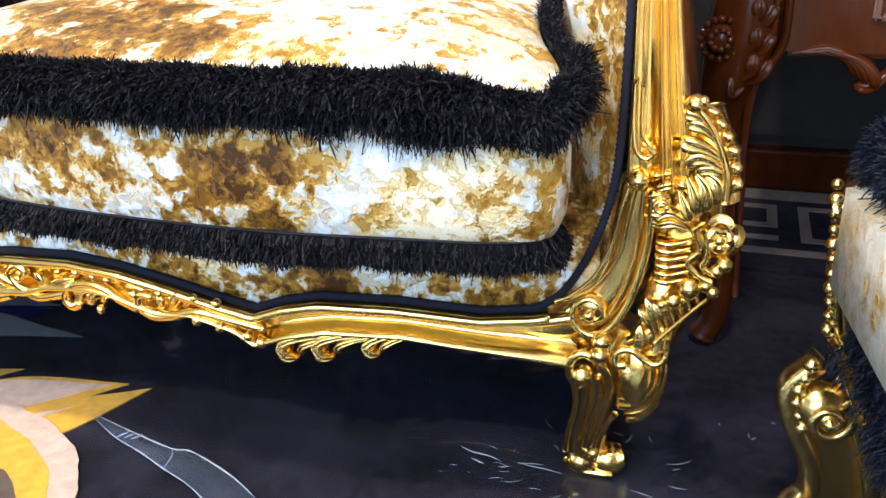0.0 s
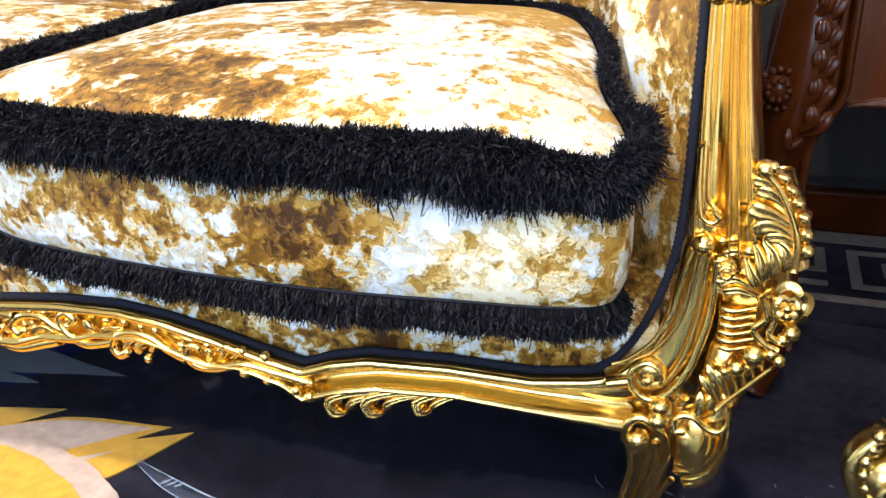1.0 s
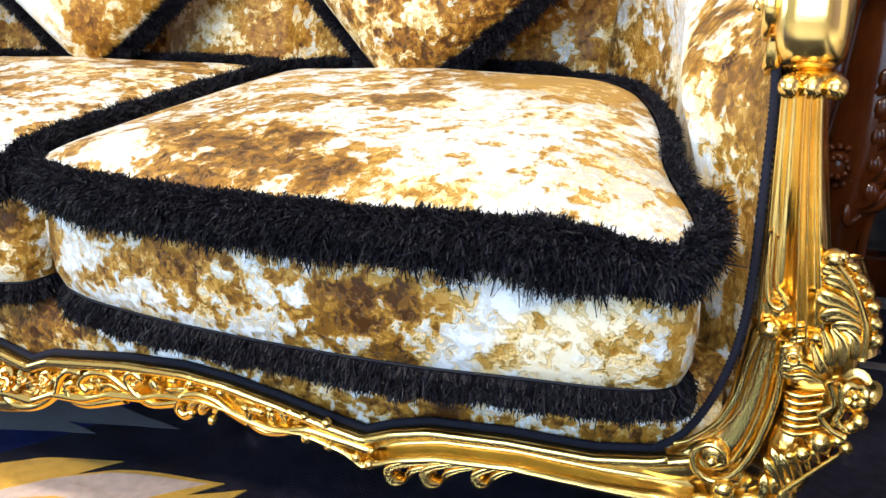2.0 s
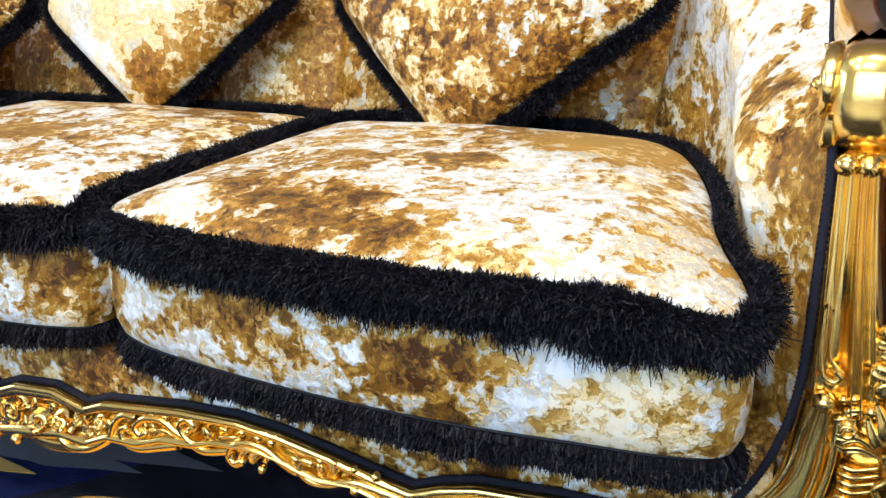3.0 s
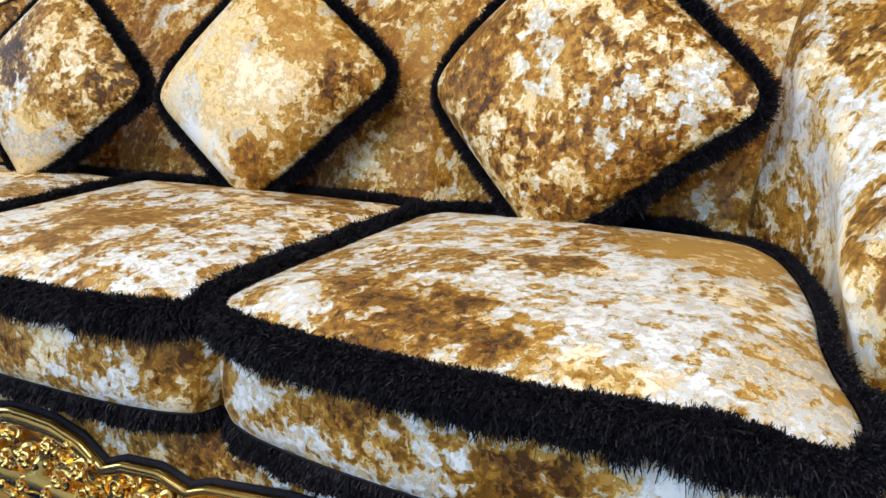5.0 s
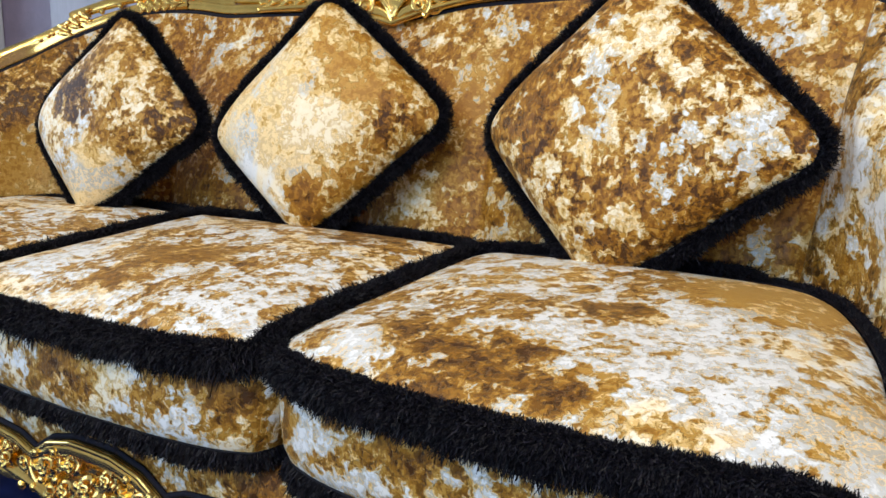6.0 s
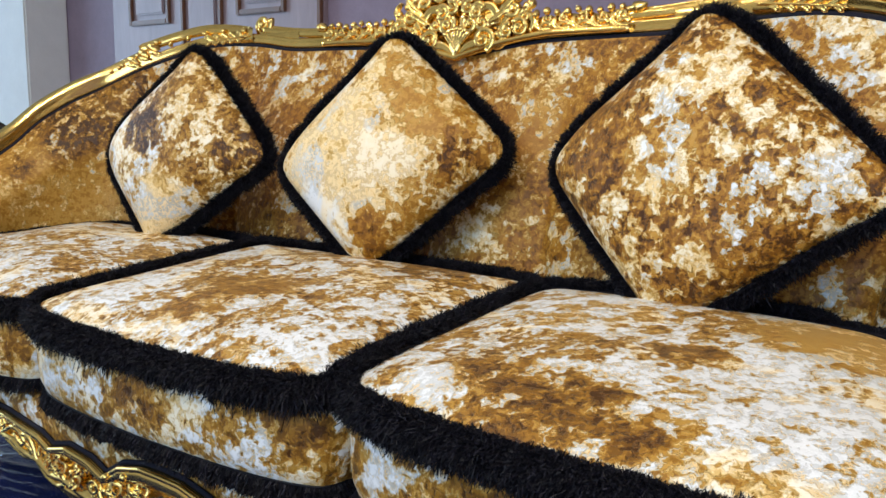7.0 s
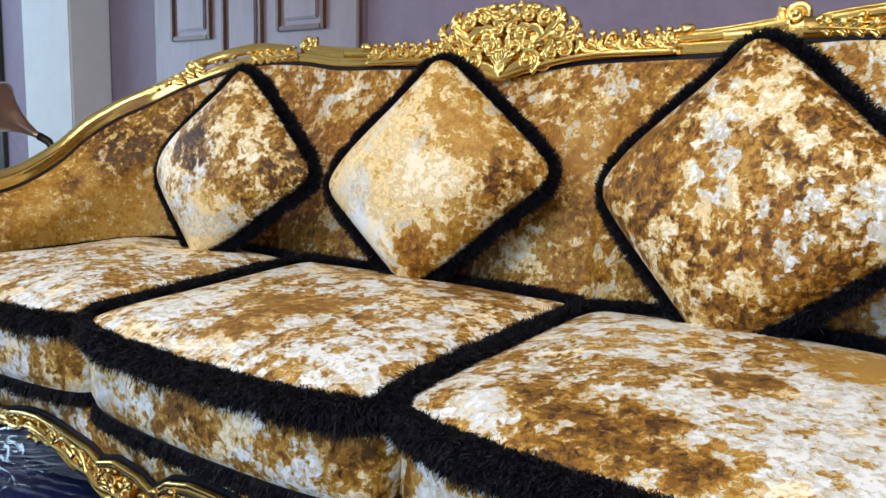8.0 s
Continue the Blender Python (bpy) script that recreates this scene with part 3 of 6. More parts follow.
key_rug = thing("greek_key_rug", "dark rug with a pale Greek key border", "rug", at=(1.4, 1.2, -0.012))
hang(part("rug_body", flat_shape([(0.9, 0.72), (2.6, 0.72), (2.6, 1.7), (0.9, 1.7)], -0.011, -0.001), RUG, key_rug), key_rug)
bm = box_bm([((0.92, 0.79, -0.003), (2.55, 0.815, 0.002)), ((0.92, 1.10, -0.003), (2.55, 1.16, 0.002))], 0)
hang(part("border_stripe", bm, KEY_WHITE, key_rug), key_rug)
for k in range(8):
    kx = 1.00 + k * 0.19
    segs = [((kx, 0.86), (kx + 0.15, 0.88)), ((kx, 0.88), (kx + 0.02, 1.06)), ((kx + 0.02, 1.04), (kx + 0.15, 1.06)), ((kx + 0.13, 0.93), (kx + 0.15, 1.04)), ((kx + 0.06, 0.93), (kx + 0.13, 0.95)), ((kx + 0.06, 0.95), (kx + 0.08, 1.0))]
    hang(part("key_motif", box_bm([((a[0], a[1], -0.003), (b[0], b[1], 0.002)) for a, b in segs], 0), KEY_WHITE, key_rug), key_rug)

# clear film over the rug, wrinkled and folded
FILM, nt, p = nodes("clear_plastic_film")
out = nt.nodes["Material Output"]
tr, gl, mx, fr = (nt.nodes.new(k) for k in ("ShaderNodeBsdfTransparent", "ShaderNodeBsdfGlossy", "ShaderNodeMixShader", "ShaderNodeFresnel"))
tr.inputs["Color"].default_value = (0.93, 0.94, 0.97, 1)
gl.inputs["Roughness"].default_value = 0.06
fr.inputs["IOR"].default_value = 1.30
wr = noise_node(nt, 8, 3, 0.5, 0.8, coords(nt, (1, 1.8, 1)))
wn = bump(nt, wr.outputs["Fac"], 0.32, 0.007)
nt.links.new(wn, gl.inputs["Normal"])
nt.links.new(wn, fr.inputs["Normal"])
nt.links.new(fr.outputs[0], mx.inputs[0])
nt.links.new(tr.outputs[0], mx.inputs[1])
nt.links.new(gl.outputs[0], mx.inputs[2])
nt.links.new(mx.outputs[0], out.inputs["Surface"])
FOLDS = [((0.50, 0.02), (0.62, -0.06), (0.74, -0.20), (0.78, -0.36)), ((0.9, 0.02), (1.0, 0.06), (1.12, 0.03), (1.22, 0.09)), ((0.8, -0.12), (0.95, -0.05), (1.1, -0.06), (1.3, -0.02)),
         ((-1.4, 0.05), (-1.1, 0.10), (-0.95, 0.06), (-0.7, 0.12)), ((-1.2, -0.1), (-1.0, 0.0), (-0.85, -0.02), (-0.6, 0.03)), ((0.95, 0.25), (1.05, 0.30), (1.2, 0.27), (1.35, 0.35))]
fold_pts = [catmull(f, 40) for f in FOLDS]
gx, gy = np.linspace(-1.9, 1.62, 330), np.linspace(-0.75, 0.6, 130)
GX, GY = np.meshgrid(gx, gy, indexing="ij")
GZ = np.full(GX.shape, 0.0065)
for fp in fold_pts:
    dist = np.min(np.hypot(GX[..., None] - fp[:, 0], GY[..., None] - fp[:, 1]), axis=-1)
    GZ += 0.008 * np.exp(-(dist / 0.010) ** 2) + 0.003 * np.exp(-((dist - 0.035) / 0.015) ** 2)
GZ += 0.0012 * (np.sin(GX * 21 + 3 * np.sin(GY * 13)) * np.sin(GY * 17 + 2 * np.sin(GX * 9)) + 1)
# the film is pressed flat under the feet
for fx, fy in ((1.125, 0.06), (-1.125, 0.06), (1.36, 0.04), (0.95, 0.56), (-0.95, 0.56)):
    GZ -= (GZ - 0.0032) * np.exp(-(np.hypot(GX - fx, GY - fy) / 0.05) ** 4)
sh = Shape().grid([[Vector((GX[i, j], GY[i, j], GZ[i, j])) for j in reversed(range(GX.shape[1]))] for i in range(GX.shape[0])])
film = tagged(sh.put("plastic_film", FILM), "crumpled clear plastic film laid over the navy rug", "plastic film")
film.visible_shadow = False
FILM_FOLD, nt, p = nodes("clear_plastic_fold")
out = nt.nodes["Material Output"]
tr, gl, mx, fr = (nt.nodes.new(k) for k in ("ShaderNodeBsdfTransparent", "ShaderNodeBsdfGlossy", "ShaderNodeMixShader", "ShaderNodeFresnel"))
tr.inputs["Color"].default_value = (0.88, 0.91, 0.97, 1)
gl.inputs["Roughness"].default_value = 0.05
fr.inputs["IOR"].default_value = 1.75
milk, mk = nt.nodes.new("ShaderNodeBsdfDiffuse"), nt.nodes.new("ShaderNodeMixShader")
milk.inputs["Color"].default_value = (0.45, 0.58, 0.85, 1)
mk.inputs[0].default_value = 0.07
nt.links.new(tr.outputs[0], mk.inputs[1])
nt.links.new(milk.outputs[0], mk.inputs[2])
nt.links.new(fr.outputs[0], mx.inputs[0])
nt.links.new(mk.outputs[0], mx.inputs[1])
nt.links.new(gl.outputs[0], mx.inputs[2])
nt.links.new(mx.outputs[0], out.inputs["Surface"])
CREASE_GLINT, nt, p = nodes("plastic_crease_glint")
# pale base colour stands in for light glinting on the bent film
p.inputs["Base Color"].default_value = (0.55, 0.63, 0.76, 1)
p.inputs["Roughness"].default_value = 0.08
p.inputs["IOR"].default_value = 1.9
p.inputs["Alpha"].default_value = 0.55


def crease_glint(pts, r, seed):
    """A sharp fold line in the film, its glint put in as a thin pale line of uneven width."""
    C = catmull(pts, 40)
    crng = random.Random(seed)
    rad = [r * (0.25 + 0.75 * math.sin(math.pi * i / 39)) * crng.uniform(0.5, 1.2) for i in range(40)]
    ob = Shape().tube([Vector((c[0], c[1], 0.0085)) for c in C], rad, 6, 0.6, up=(0, 0, 1)).put("crease_glint", CREASE_GLINT, film)
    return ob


def fold(upper, lower, seed):
    """A flat blister of film between two creases."""
    A, B = catmull(upper, 40), catmull(lower, 40)
    rows = []
    for i in range(40):
        e = math.sin(math.pi * i / 39)
        rows.append([Vector((*(A[i] * (1 - f) + B[i] * f), 0.0078 + 0.006 * e * math.sin(math.pi * f) * (1 + 0.3 * math.sin(i * 0.7 + seed)))) for f in (0, .2, .4, .6, .8, 1)])
    ob = Shape().grid(rows).put("fold", FILM_FOLD, film)
    ob.visible_shadow = False
    crease_glint(upper, 0.0015, seed)
    crease_glint(lower, 0.0013, seed + 1)


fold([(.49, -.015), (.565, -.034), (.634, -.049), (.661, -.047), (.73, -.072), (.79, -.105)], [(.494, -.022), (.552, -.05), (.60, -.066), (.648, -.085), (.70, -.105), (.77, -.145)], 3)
crease_glint([(.634, -.049), (.642, -.06), (.646, -.075), (.648, -.085)], 0.0012, 5)
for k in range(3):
    crease_glint([(.552 + .010 * k, -.050 + .002 * k), (.554 + .010 * k, -.045), (.558 + .010 * k, -.039), (.560 + .010 * k, -.034)], 0.0022, 7 + k)
# small wrinkles: pale lines painted for glints, drawn out from the foot, and loose ones
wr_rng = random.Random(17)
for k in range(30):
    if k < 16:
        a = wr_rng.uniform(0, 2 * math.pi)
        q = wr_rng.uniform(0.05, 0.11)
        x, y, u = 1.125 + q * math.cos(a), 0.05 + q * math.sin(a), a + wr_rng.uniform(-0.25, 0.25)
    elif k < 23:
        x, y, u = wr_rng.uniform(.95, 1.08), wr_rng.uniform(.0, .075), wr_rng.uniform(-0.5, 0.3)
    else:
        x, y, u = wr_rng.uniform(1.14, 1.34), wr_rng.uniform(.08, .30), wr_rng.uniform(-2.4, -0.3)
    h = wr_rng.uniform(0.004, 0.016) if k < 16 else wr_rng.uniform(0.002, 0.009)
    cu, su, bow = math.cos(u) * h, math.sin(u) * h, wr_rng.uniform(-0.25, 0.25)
    crease_glint([(x - cu, y - su), (x - 0.3 * cu - bow * su, y - 0.3 * su + bow * cu), (x + 0.3 * cu - bow * su, y + 0.3 * su + bow * cu), (x + cu, y + su)], wr_rng.uniform(0.0003, 0.0008), 100 + k)
crease_glint([(.968, .058), (.985, .052), (1.005, .050), (1.022, .044)], 0.0014, 21)
crease_glint([(.986, .040), (.992, .038), (.998, .036), (1.004, .034)], 0.0016, 22)
crease_glint([(1.040, .048), (1.055, .046), (1.075, .045), (1.095, .042)], 0.0009, 23)
fold([(-1.25, .10), (-1.17, .135), (-1.10, .175), (-1.03, .20)], [(-1.22, .085), (-1.14, .11), (-1.08, .14), (-1.0, .17)], 31)
fold([(-1.16, .04), (-1.08, .075), (-1.03, .105), (-.98, .14)], [(-1.12, .03), (-1.05, .06), (-1.0, .085), (-.95, .11)], 33)
fold([(-.95, .03), (-.92, .065), (-.90, .10), (-.87, .13)], [(-.93, .025), (-.90, .055), (-.875, .085), (-.85, .115)], 35)
for k in range(4):
    x = -1.16 + 0.07 * k
    crease_glint([(x, .07 + .02 * (k % 2)), (x + .03, .095 + .015 * (k % 2)), (x + .06, .115), (x + .09, .14 + .008 * (k % 3))], 0.0034, 40 + k)


# ---- sofa ----
def yr(x):
    """Front of the rail in plan."""
    return -0.080 + 0.088 * (abs(x) / 1.126) ** 3


TOP = [(0, .265), (.05, .264), (.11, .250), (.157, .221), (.20, .237), (.27, .243), (.323, .229), (.36, .243), (.48, .256), (.56, .258), (.62, .251),
       (.68, .238), (.74, .222), (.777, .214), (.81, .226), (.85, .234), (.93, .234), (1.016, .227), (1.07, .231), (1.11, .240)]
LOW = [(0, .128), (.06, .122), (.115, .126), (.157, .150), (.22, .158), (.28, .170), (.32, .168), (.36, .186), (.41, .187), (.45, .203), (.496, .206), (.524, .217), (.582, .222), (.612, .217), (.640, .207), (.668, .199), (.69, .202), (.707, .204), (.757, .189), (.777, .172), (.815, .186), (.86, .195), (.94, .196), (1.016, .186), (1.078, .176), (1.11, .168)]


def along(table, x):
    return float(np.interp(abs(x), [a for a, b in table], [b for a, b in table]))


sofa = thing("sofa", "three-seat gilded rococo sofa upholstered in gold crushed velvet with black trim", "sofa", at=(0, 0.3, 0))
# zone levels paint in where the sofa's pile shows pale or dark under light
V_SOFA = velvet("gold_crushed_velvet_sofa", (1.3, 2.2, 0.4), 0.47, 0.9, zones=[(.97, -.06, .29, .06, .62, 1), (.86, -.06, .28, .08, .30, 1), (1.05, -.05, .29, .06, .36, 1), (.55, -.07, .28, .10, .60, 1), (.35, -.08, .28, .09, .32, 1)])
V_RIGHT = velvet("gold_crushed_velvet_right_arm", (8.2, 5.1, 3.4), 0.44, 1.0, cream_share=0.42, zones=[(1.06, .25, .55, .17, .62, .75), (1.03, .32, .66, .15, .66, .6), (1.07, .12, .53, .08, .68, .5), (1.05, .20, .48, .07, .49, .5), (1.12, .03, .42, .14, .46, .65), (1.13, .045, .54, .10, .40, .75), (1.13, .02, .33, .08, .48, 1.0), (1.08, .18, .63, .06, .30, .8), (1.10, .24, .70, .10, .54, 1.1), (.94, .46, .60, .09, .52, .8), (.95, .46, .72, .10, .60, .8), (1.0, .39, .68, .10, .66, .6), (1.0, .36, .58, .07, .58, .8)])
# left arm toned darker, its shade put into the velvet colour
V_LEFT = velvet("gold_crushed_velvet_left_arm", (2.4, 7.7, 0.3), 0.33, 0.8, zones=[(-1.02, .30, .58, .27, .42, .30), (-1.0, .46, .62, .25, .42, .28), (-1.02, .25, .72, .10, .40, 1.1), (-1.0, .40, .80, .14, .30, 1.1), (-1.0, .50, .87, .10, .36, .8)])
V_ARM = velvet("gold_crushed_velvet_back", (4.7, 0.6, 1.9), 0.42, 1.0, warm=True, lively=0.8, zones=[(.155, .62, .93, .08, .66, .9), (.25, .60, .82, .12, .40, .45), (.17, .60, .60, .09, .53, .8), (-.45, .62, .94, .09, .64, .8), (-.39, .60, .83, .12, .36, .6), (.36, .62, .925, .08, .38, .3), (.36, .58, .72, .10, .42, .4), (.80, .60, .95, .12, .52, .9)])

# front rail, moulded
xs = sorted(set(np.linspace(-1.11, 1.11, 260).tolist() + [s * a for a in (.157, .323, .777) for s in (1, -1)]))
SEC = [(1.0, .030), (1.0, .006), (.985, -.003), (.94, -.008), (.87, -.010), (.80, -.007), (.755, .000), (.735, .002), (.70, .004), (.66, .002), (.63, .003), (.58, .008), (.50, .010), (.42, .009), (.36, .006), (.31, .001), (.27, -.005), (.20, -.011), (.12, -.011), (.05, -.006), (0.0, .002), (0.0, .030)]
rows = []
for x in xs:
    zt, zb = along(TOP, x), along(LOW, x)
    rows.append([Vector((x, yr(x) + d, zb + (zt - zb) * q)) for q, d in SEC])
front_rail = hang(Shape().grid(rows).put("front_rail", GOLD), sofa)


# rounded bead along its upper edge
bead_x = np.linspace(-1.085, 1.085, 420)
hang(Shape().tube([Vector((x, yr(x) - 0.004, along(TOP, x) - 0.0045)) for x in bead_x], [0.0056] * 420, 10).put("edge_moulding", GOLD), front_rail)


def rail_place(sgn=1, out=0.0):
    return lambda x, z, d: Vector((sgn * x, yr(x) - d - out, z))


# black braid above the rail and up the post
def braid(pts, name="braid"):
    P = catmull(pts, 200)
    sh = Shape()
    sh.tube([Vector(p) for p in P], [0.0034 + 0.0012 * (i % 2) for i in range(len(P))], 8, 0.8)
    return hang(sh.put(name, BRAID), sofa)


sh = Shape()
bx = np.linspace(-1.08, 1.08, 1100)
path = [Vector((x, yr(x) + 0.006, along(TOP, x) + 0.0042)) for x in bx]
sh.tube(path, [0.0040 + 0.0010 * (i % 2) for i in range(len(path))], 8, 0.8)
hang(sh.put("braid", BRAID), sofa)

for sgn in (1, -1):
    braid([(sgn * 1.070, -.001, .236), (sgn * 1.098, .000, .260), (sgn * 1.122, .002, .305), (sgn * 1.138, .004, .360), (sgn * 1.1440, .004, .420), (sgn * 1.1455, .004, .500), (sgn * 1.1462, .006, .570), (sgn * 1.144, .010, .605), (sgn * 1.140, .02, .640)])

# velvet of the seat front under the cushions
rows = []
for x in np.linspace(-1.128, 1.128, 190):
    b = yr(x) + 0.012
    zt = along(TOP, x)
    rows.append([Vector((x, b + 0.012, max(zt - 0.05, along(LOW, x) + 0.012))), Vector((x, b, zt - 0.005)), Vector((x, b - 0.006, (zt + 0.31) / 2)), Vector((x, b + 0.002, 0.305)), Vector((x, b + 0.03, 0.322)), Vector((x, 0.1, 0.324)), Vector((x, 0.52, 0.33))])
hang(Shape().grid(rows).put("seat_deck", V_SOFA), sofa)

# inner arms and back: from the seat up to the show-wood rail
RAIL = [(1.165, .035, .665), (1.16, .13, .672), (1.15, .21, .698), (1.142, .30, .750), (1.13, .375, .812), (1.10, .46, .868), (1.05, .54, .912), (.96, .61, .965), (.86, .662, 1.002),
        (.75, .690, 1.022), (.616, .712, 1.020), (.50, .724, 1.006), (.36, .733, 1.004), (.20, .735, 1.000), (.08, .735, .985), (0, .735, .975)]
BASE = [(1.137, .030), (1.098, .075), (1.068, .15), (1.045, .23), (1.015, .32), (.975, .40), (.93, .46), (.86, .505), (.78, .525), (.69, .535), (.60, .54), (.50, .543), (.36, .546), (.2, .548), (.08, .55), (0, .55)]
NS = 150
RP, BP = catmull(RAIL, NS), catmull(BASE, NS)


CREASE_AT = next(k for k in range(NS) if BP[k][0] < 0.86)


def channel(s):
    """Padding between the sewn channels of the back."""
    k = np.interp(BP[s][0], [0, 0.29, 0.58, 0.86], [0, 1, 2, 3])
    return abs(math.sin(math.pi * k)) ** 0.55


# the padding of the arm swells to a roll below the rail
roll = catmull([(0, 0), (.2, .008), (.4, .020), (.56, .033), (.68, .052), (.78, .068), (.86, .060), (.94, .034), (1, .0)], 60)
ARM_F, ARM_PUFF = roll[:, 0], roll[:, 1]
for sgn in (1, -1):
    rows = []
    for s in range(NS):
        r, b = RP[s], BP[s]
        tang = RP[min(s + 1, NS - 1)] - RP[max(s - 1, 0)]
        inn = np.array((tang[1], -tang[0]))
        inn = inn / (np.linalg.norm(inn) + 1e-9)
        if np.dot(inn, np.array((0, 0.2)) - r[:2]) < 0:
            inn = -inn
        low, high = 0.25, r[2] - 0.024
        row = []
        for k in range(37):
            f = k / 36
            g = f ** 1.3
            xy = b * (1 - g) + (r[:2] + inn * 0.022) * g
            arm_puff = float(np.interp(f, ARM_F, ARM_PUFF))
            puff = arm_puff * min(1.0, (CREASE_AT - s) / 9) ** 0.6 if s <= CREASE_AT else 0.052 * math.sin(math.pi * min(1, f * 1.05)) ** 0.7 * (0.15 + 0.85 * channel(s))
            puff *= min(1.0, max(0.0, (s - 1) / 11)) ** 1.3
            xy = xy + inn * puff
            row.append(Vector((sgn * xy[0], xy[1], low + (high - low) * f)))
        if sgn < 0:
            row.reverse()
        rows.append(row)
    turn = CREASE_AT
    hang(Shape().grid(rows[:turn + 1]).put("inner_arm", V_RIGHT if sgn > 0 else V_LEFT), sofa)
    hang(Shape().grid(rows[turn:]).put("inner_back", V_ARM), sofa)
    rows = []
    for s in range(0, NS, 3):
        r = RP[s]
        tang = RP[min(s + 1, NS - 1)] - RP[max(s - 1, 0)]
        inn = np.array((tang[1], -tang[0]))
        inn = inn / (np.linalg.norm(inn) + 1e-9)
        if np.dot(inn, np.array((0, 0.2)) - r[:2]) < 0:
            inn = -inn
        o = r[:2] - inn * 0.012
        rows.append([Vector((sgn * o[0], o[1], r[2] - 0.02)), Vector((sgn * (o[0] - inn[0] * 0.01), o[1] - inn[1] * 0.01, (r[2] + 0.2) / 2)), Vector((sgn * o[0], o[1], 0.19))])
    hang(Shape().grid(rows).put("outer_back", V_SOFA), sofa)

# show-wood rail along arms and crest: a moulded bar
BAR = [(-.016, -.020), (-.020, -.012), (-.017, -.005), (-.021, .004), (-.019, .013), (-.010, .019), (-.004, .016), (.004, .020), (.014, .016), (.018, .006), (.018, -.012), (.012, -.020)]
for sgn in (1, -1):
    rows = []
    for s in range(NS):
        r = RP[s]
        tang = RP[min(s + 1, NS - 1)] - RP[max(s - 1, 0)]
        inn = np.array((tang[1], -tang[0]))
        inn = inn / (np.linalg.norm(inn) + 1e-9)
        if np.dot(inn, np.array((0, 0.2)) - r[:2]) < 0:
            inn = -inn
        row = []
        for a, h in BAR:
            q = r[:2] - inn * a
            row.append(Vector((sgn * q[0], q[1], r[2] + (h * 0.5 - 0.003 if h > 0 and r[0] < 0.94 else h * (1.5 if h > 0 else 1.1)))))
        rows.append(row)
    hang(Shape().grid(rows, closed_v=True).put("top_rail", GOLD), sofa)
    # braid under the rail
    sh = Shape()
    pts = []
    for s in range(2, NS):
        r = RP[s]
        tang = RP[min(s + 1, NS - 1)] - RP[max(s - 1, 0)]
        inn = np.array((tang[1], -tang[0]))
        inn = inn / (np.linalg.norm(inn) + 1e-9)
        if np.dot(inn, np.array((0, 0.2)) - r[:2]) < 0:
            inn = -inn
        q = r[:2] + inn * 0.018
        pts.append(Vector((sgn * q[0], q[1], r[2] - 0.026)))
    sh.tube(pts, [0.006] * len(pts), 7)
    hang(sh.put("braid", BRAID), sofa)


def rail_frame(s):
    r = RP[s]
    tang = RP[min(s + 1, NS - 1)] - RP[max(s - 1, 0)]
    tang = tang / np.linalg.norm(tang)
    inn = np.array((tang[1], -tang[0], 0))
    inn = inn / np.linalg.norm(inn)
    if np.dot(inn[:2], np.array((0, 0.2)) - r[:2]) < 0:
        inn = -inn
    return r, tang, inn


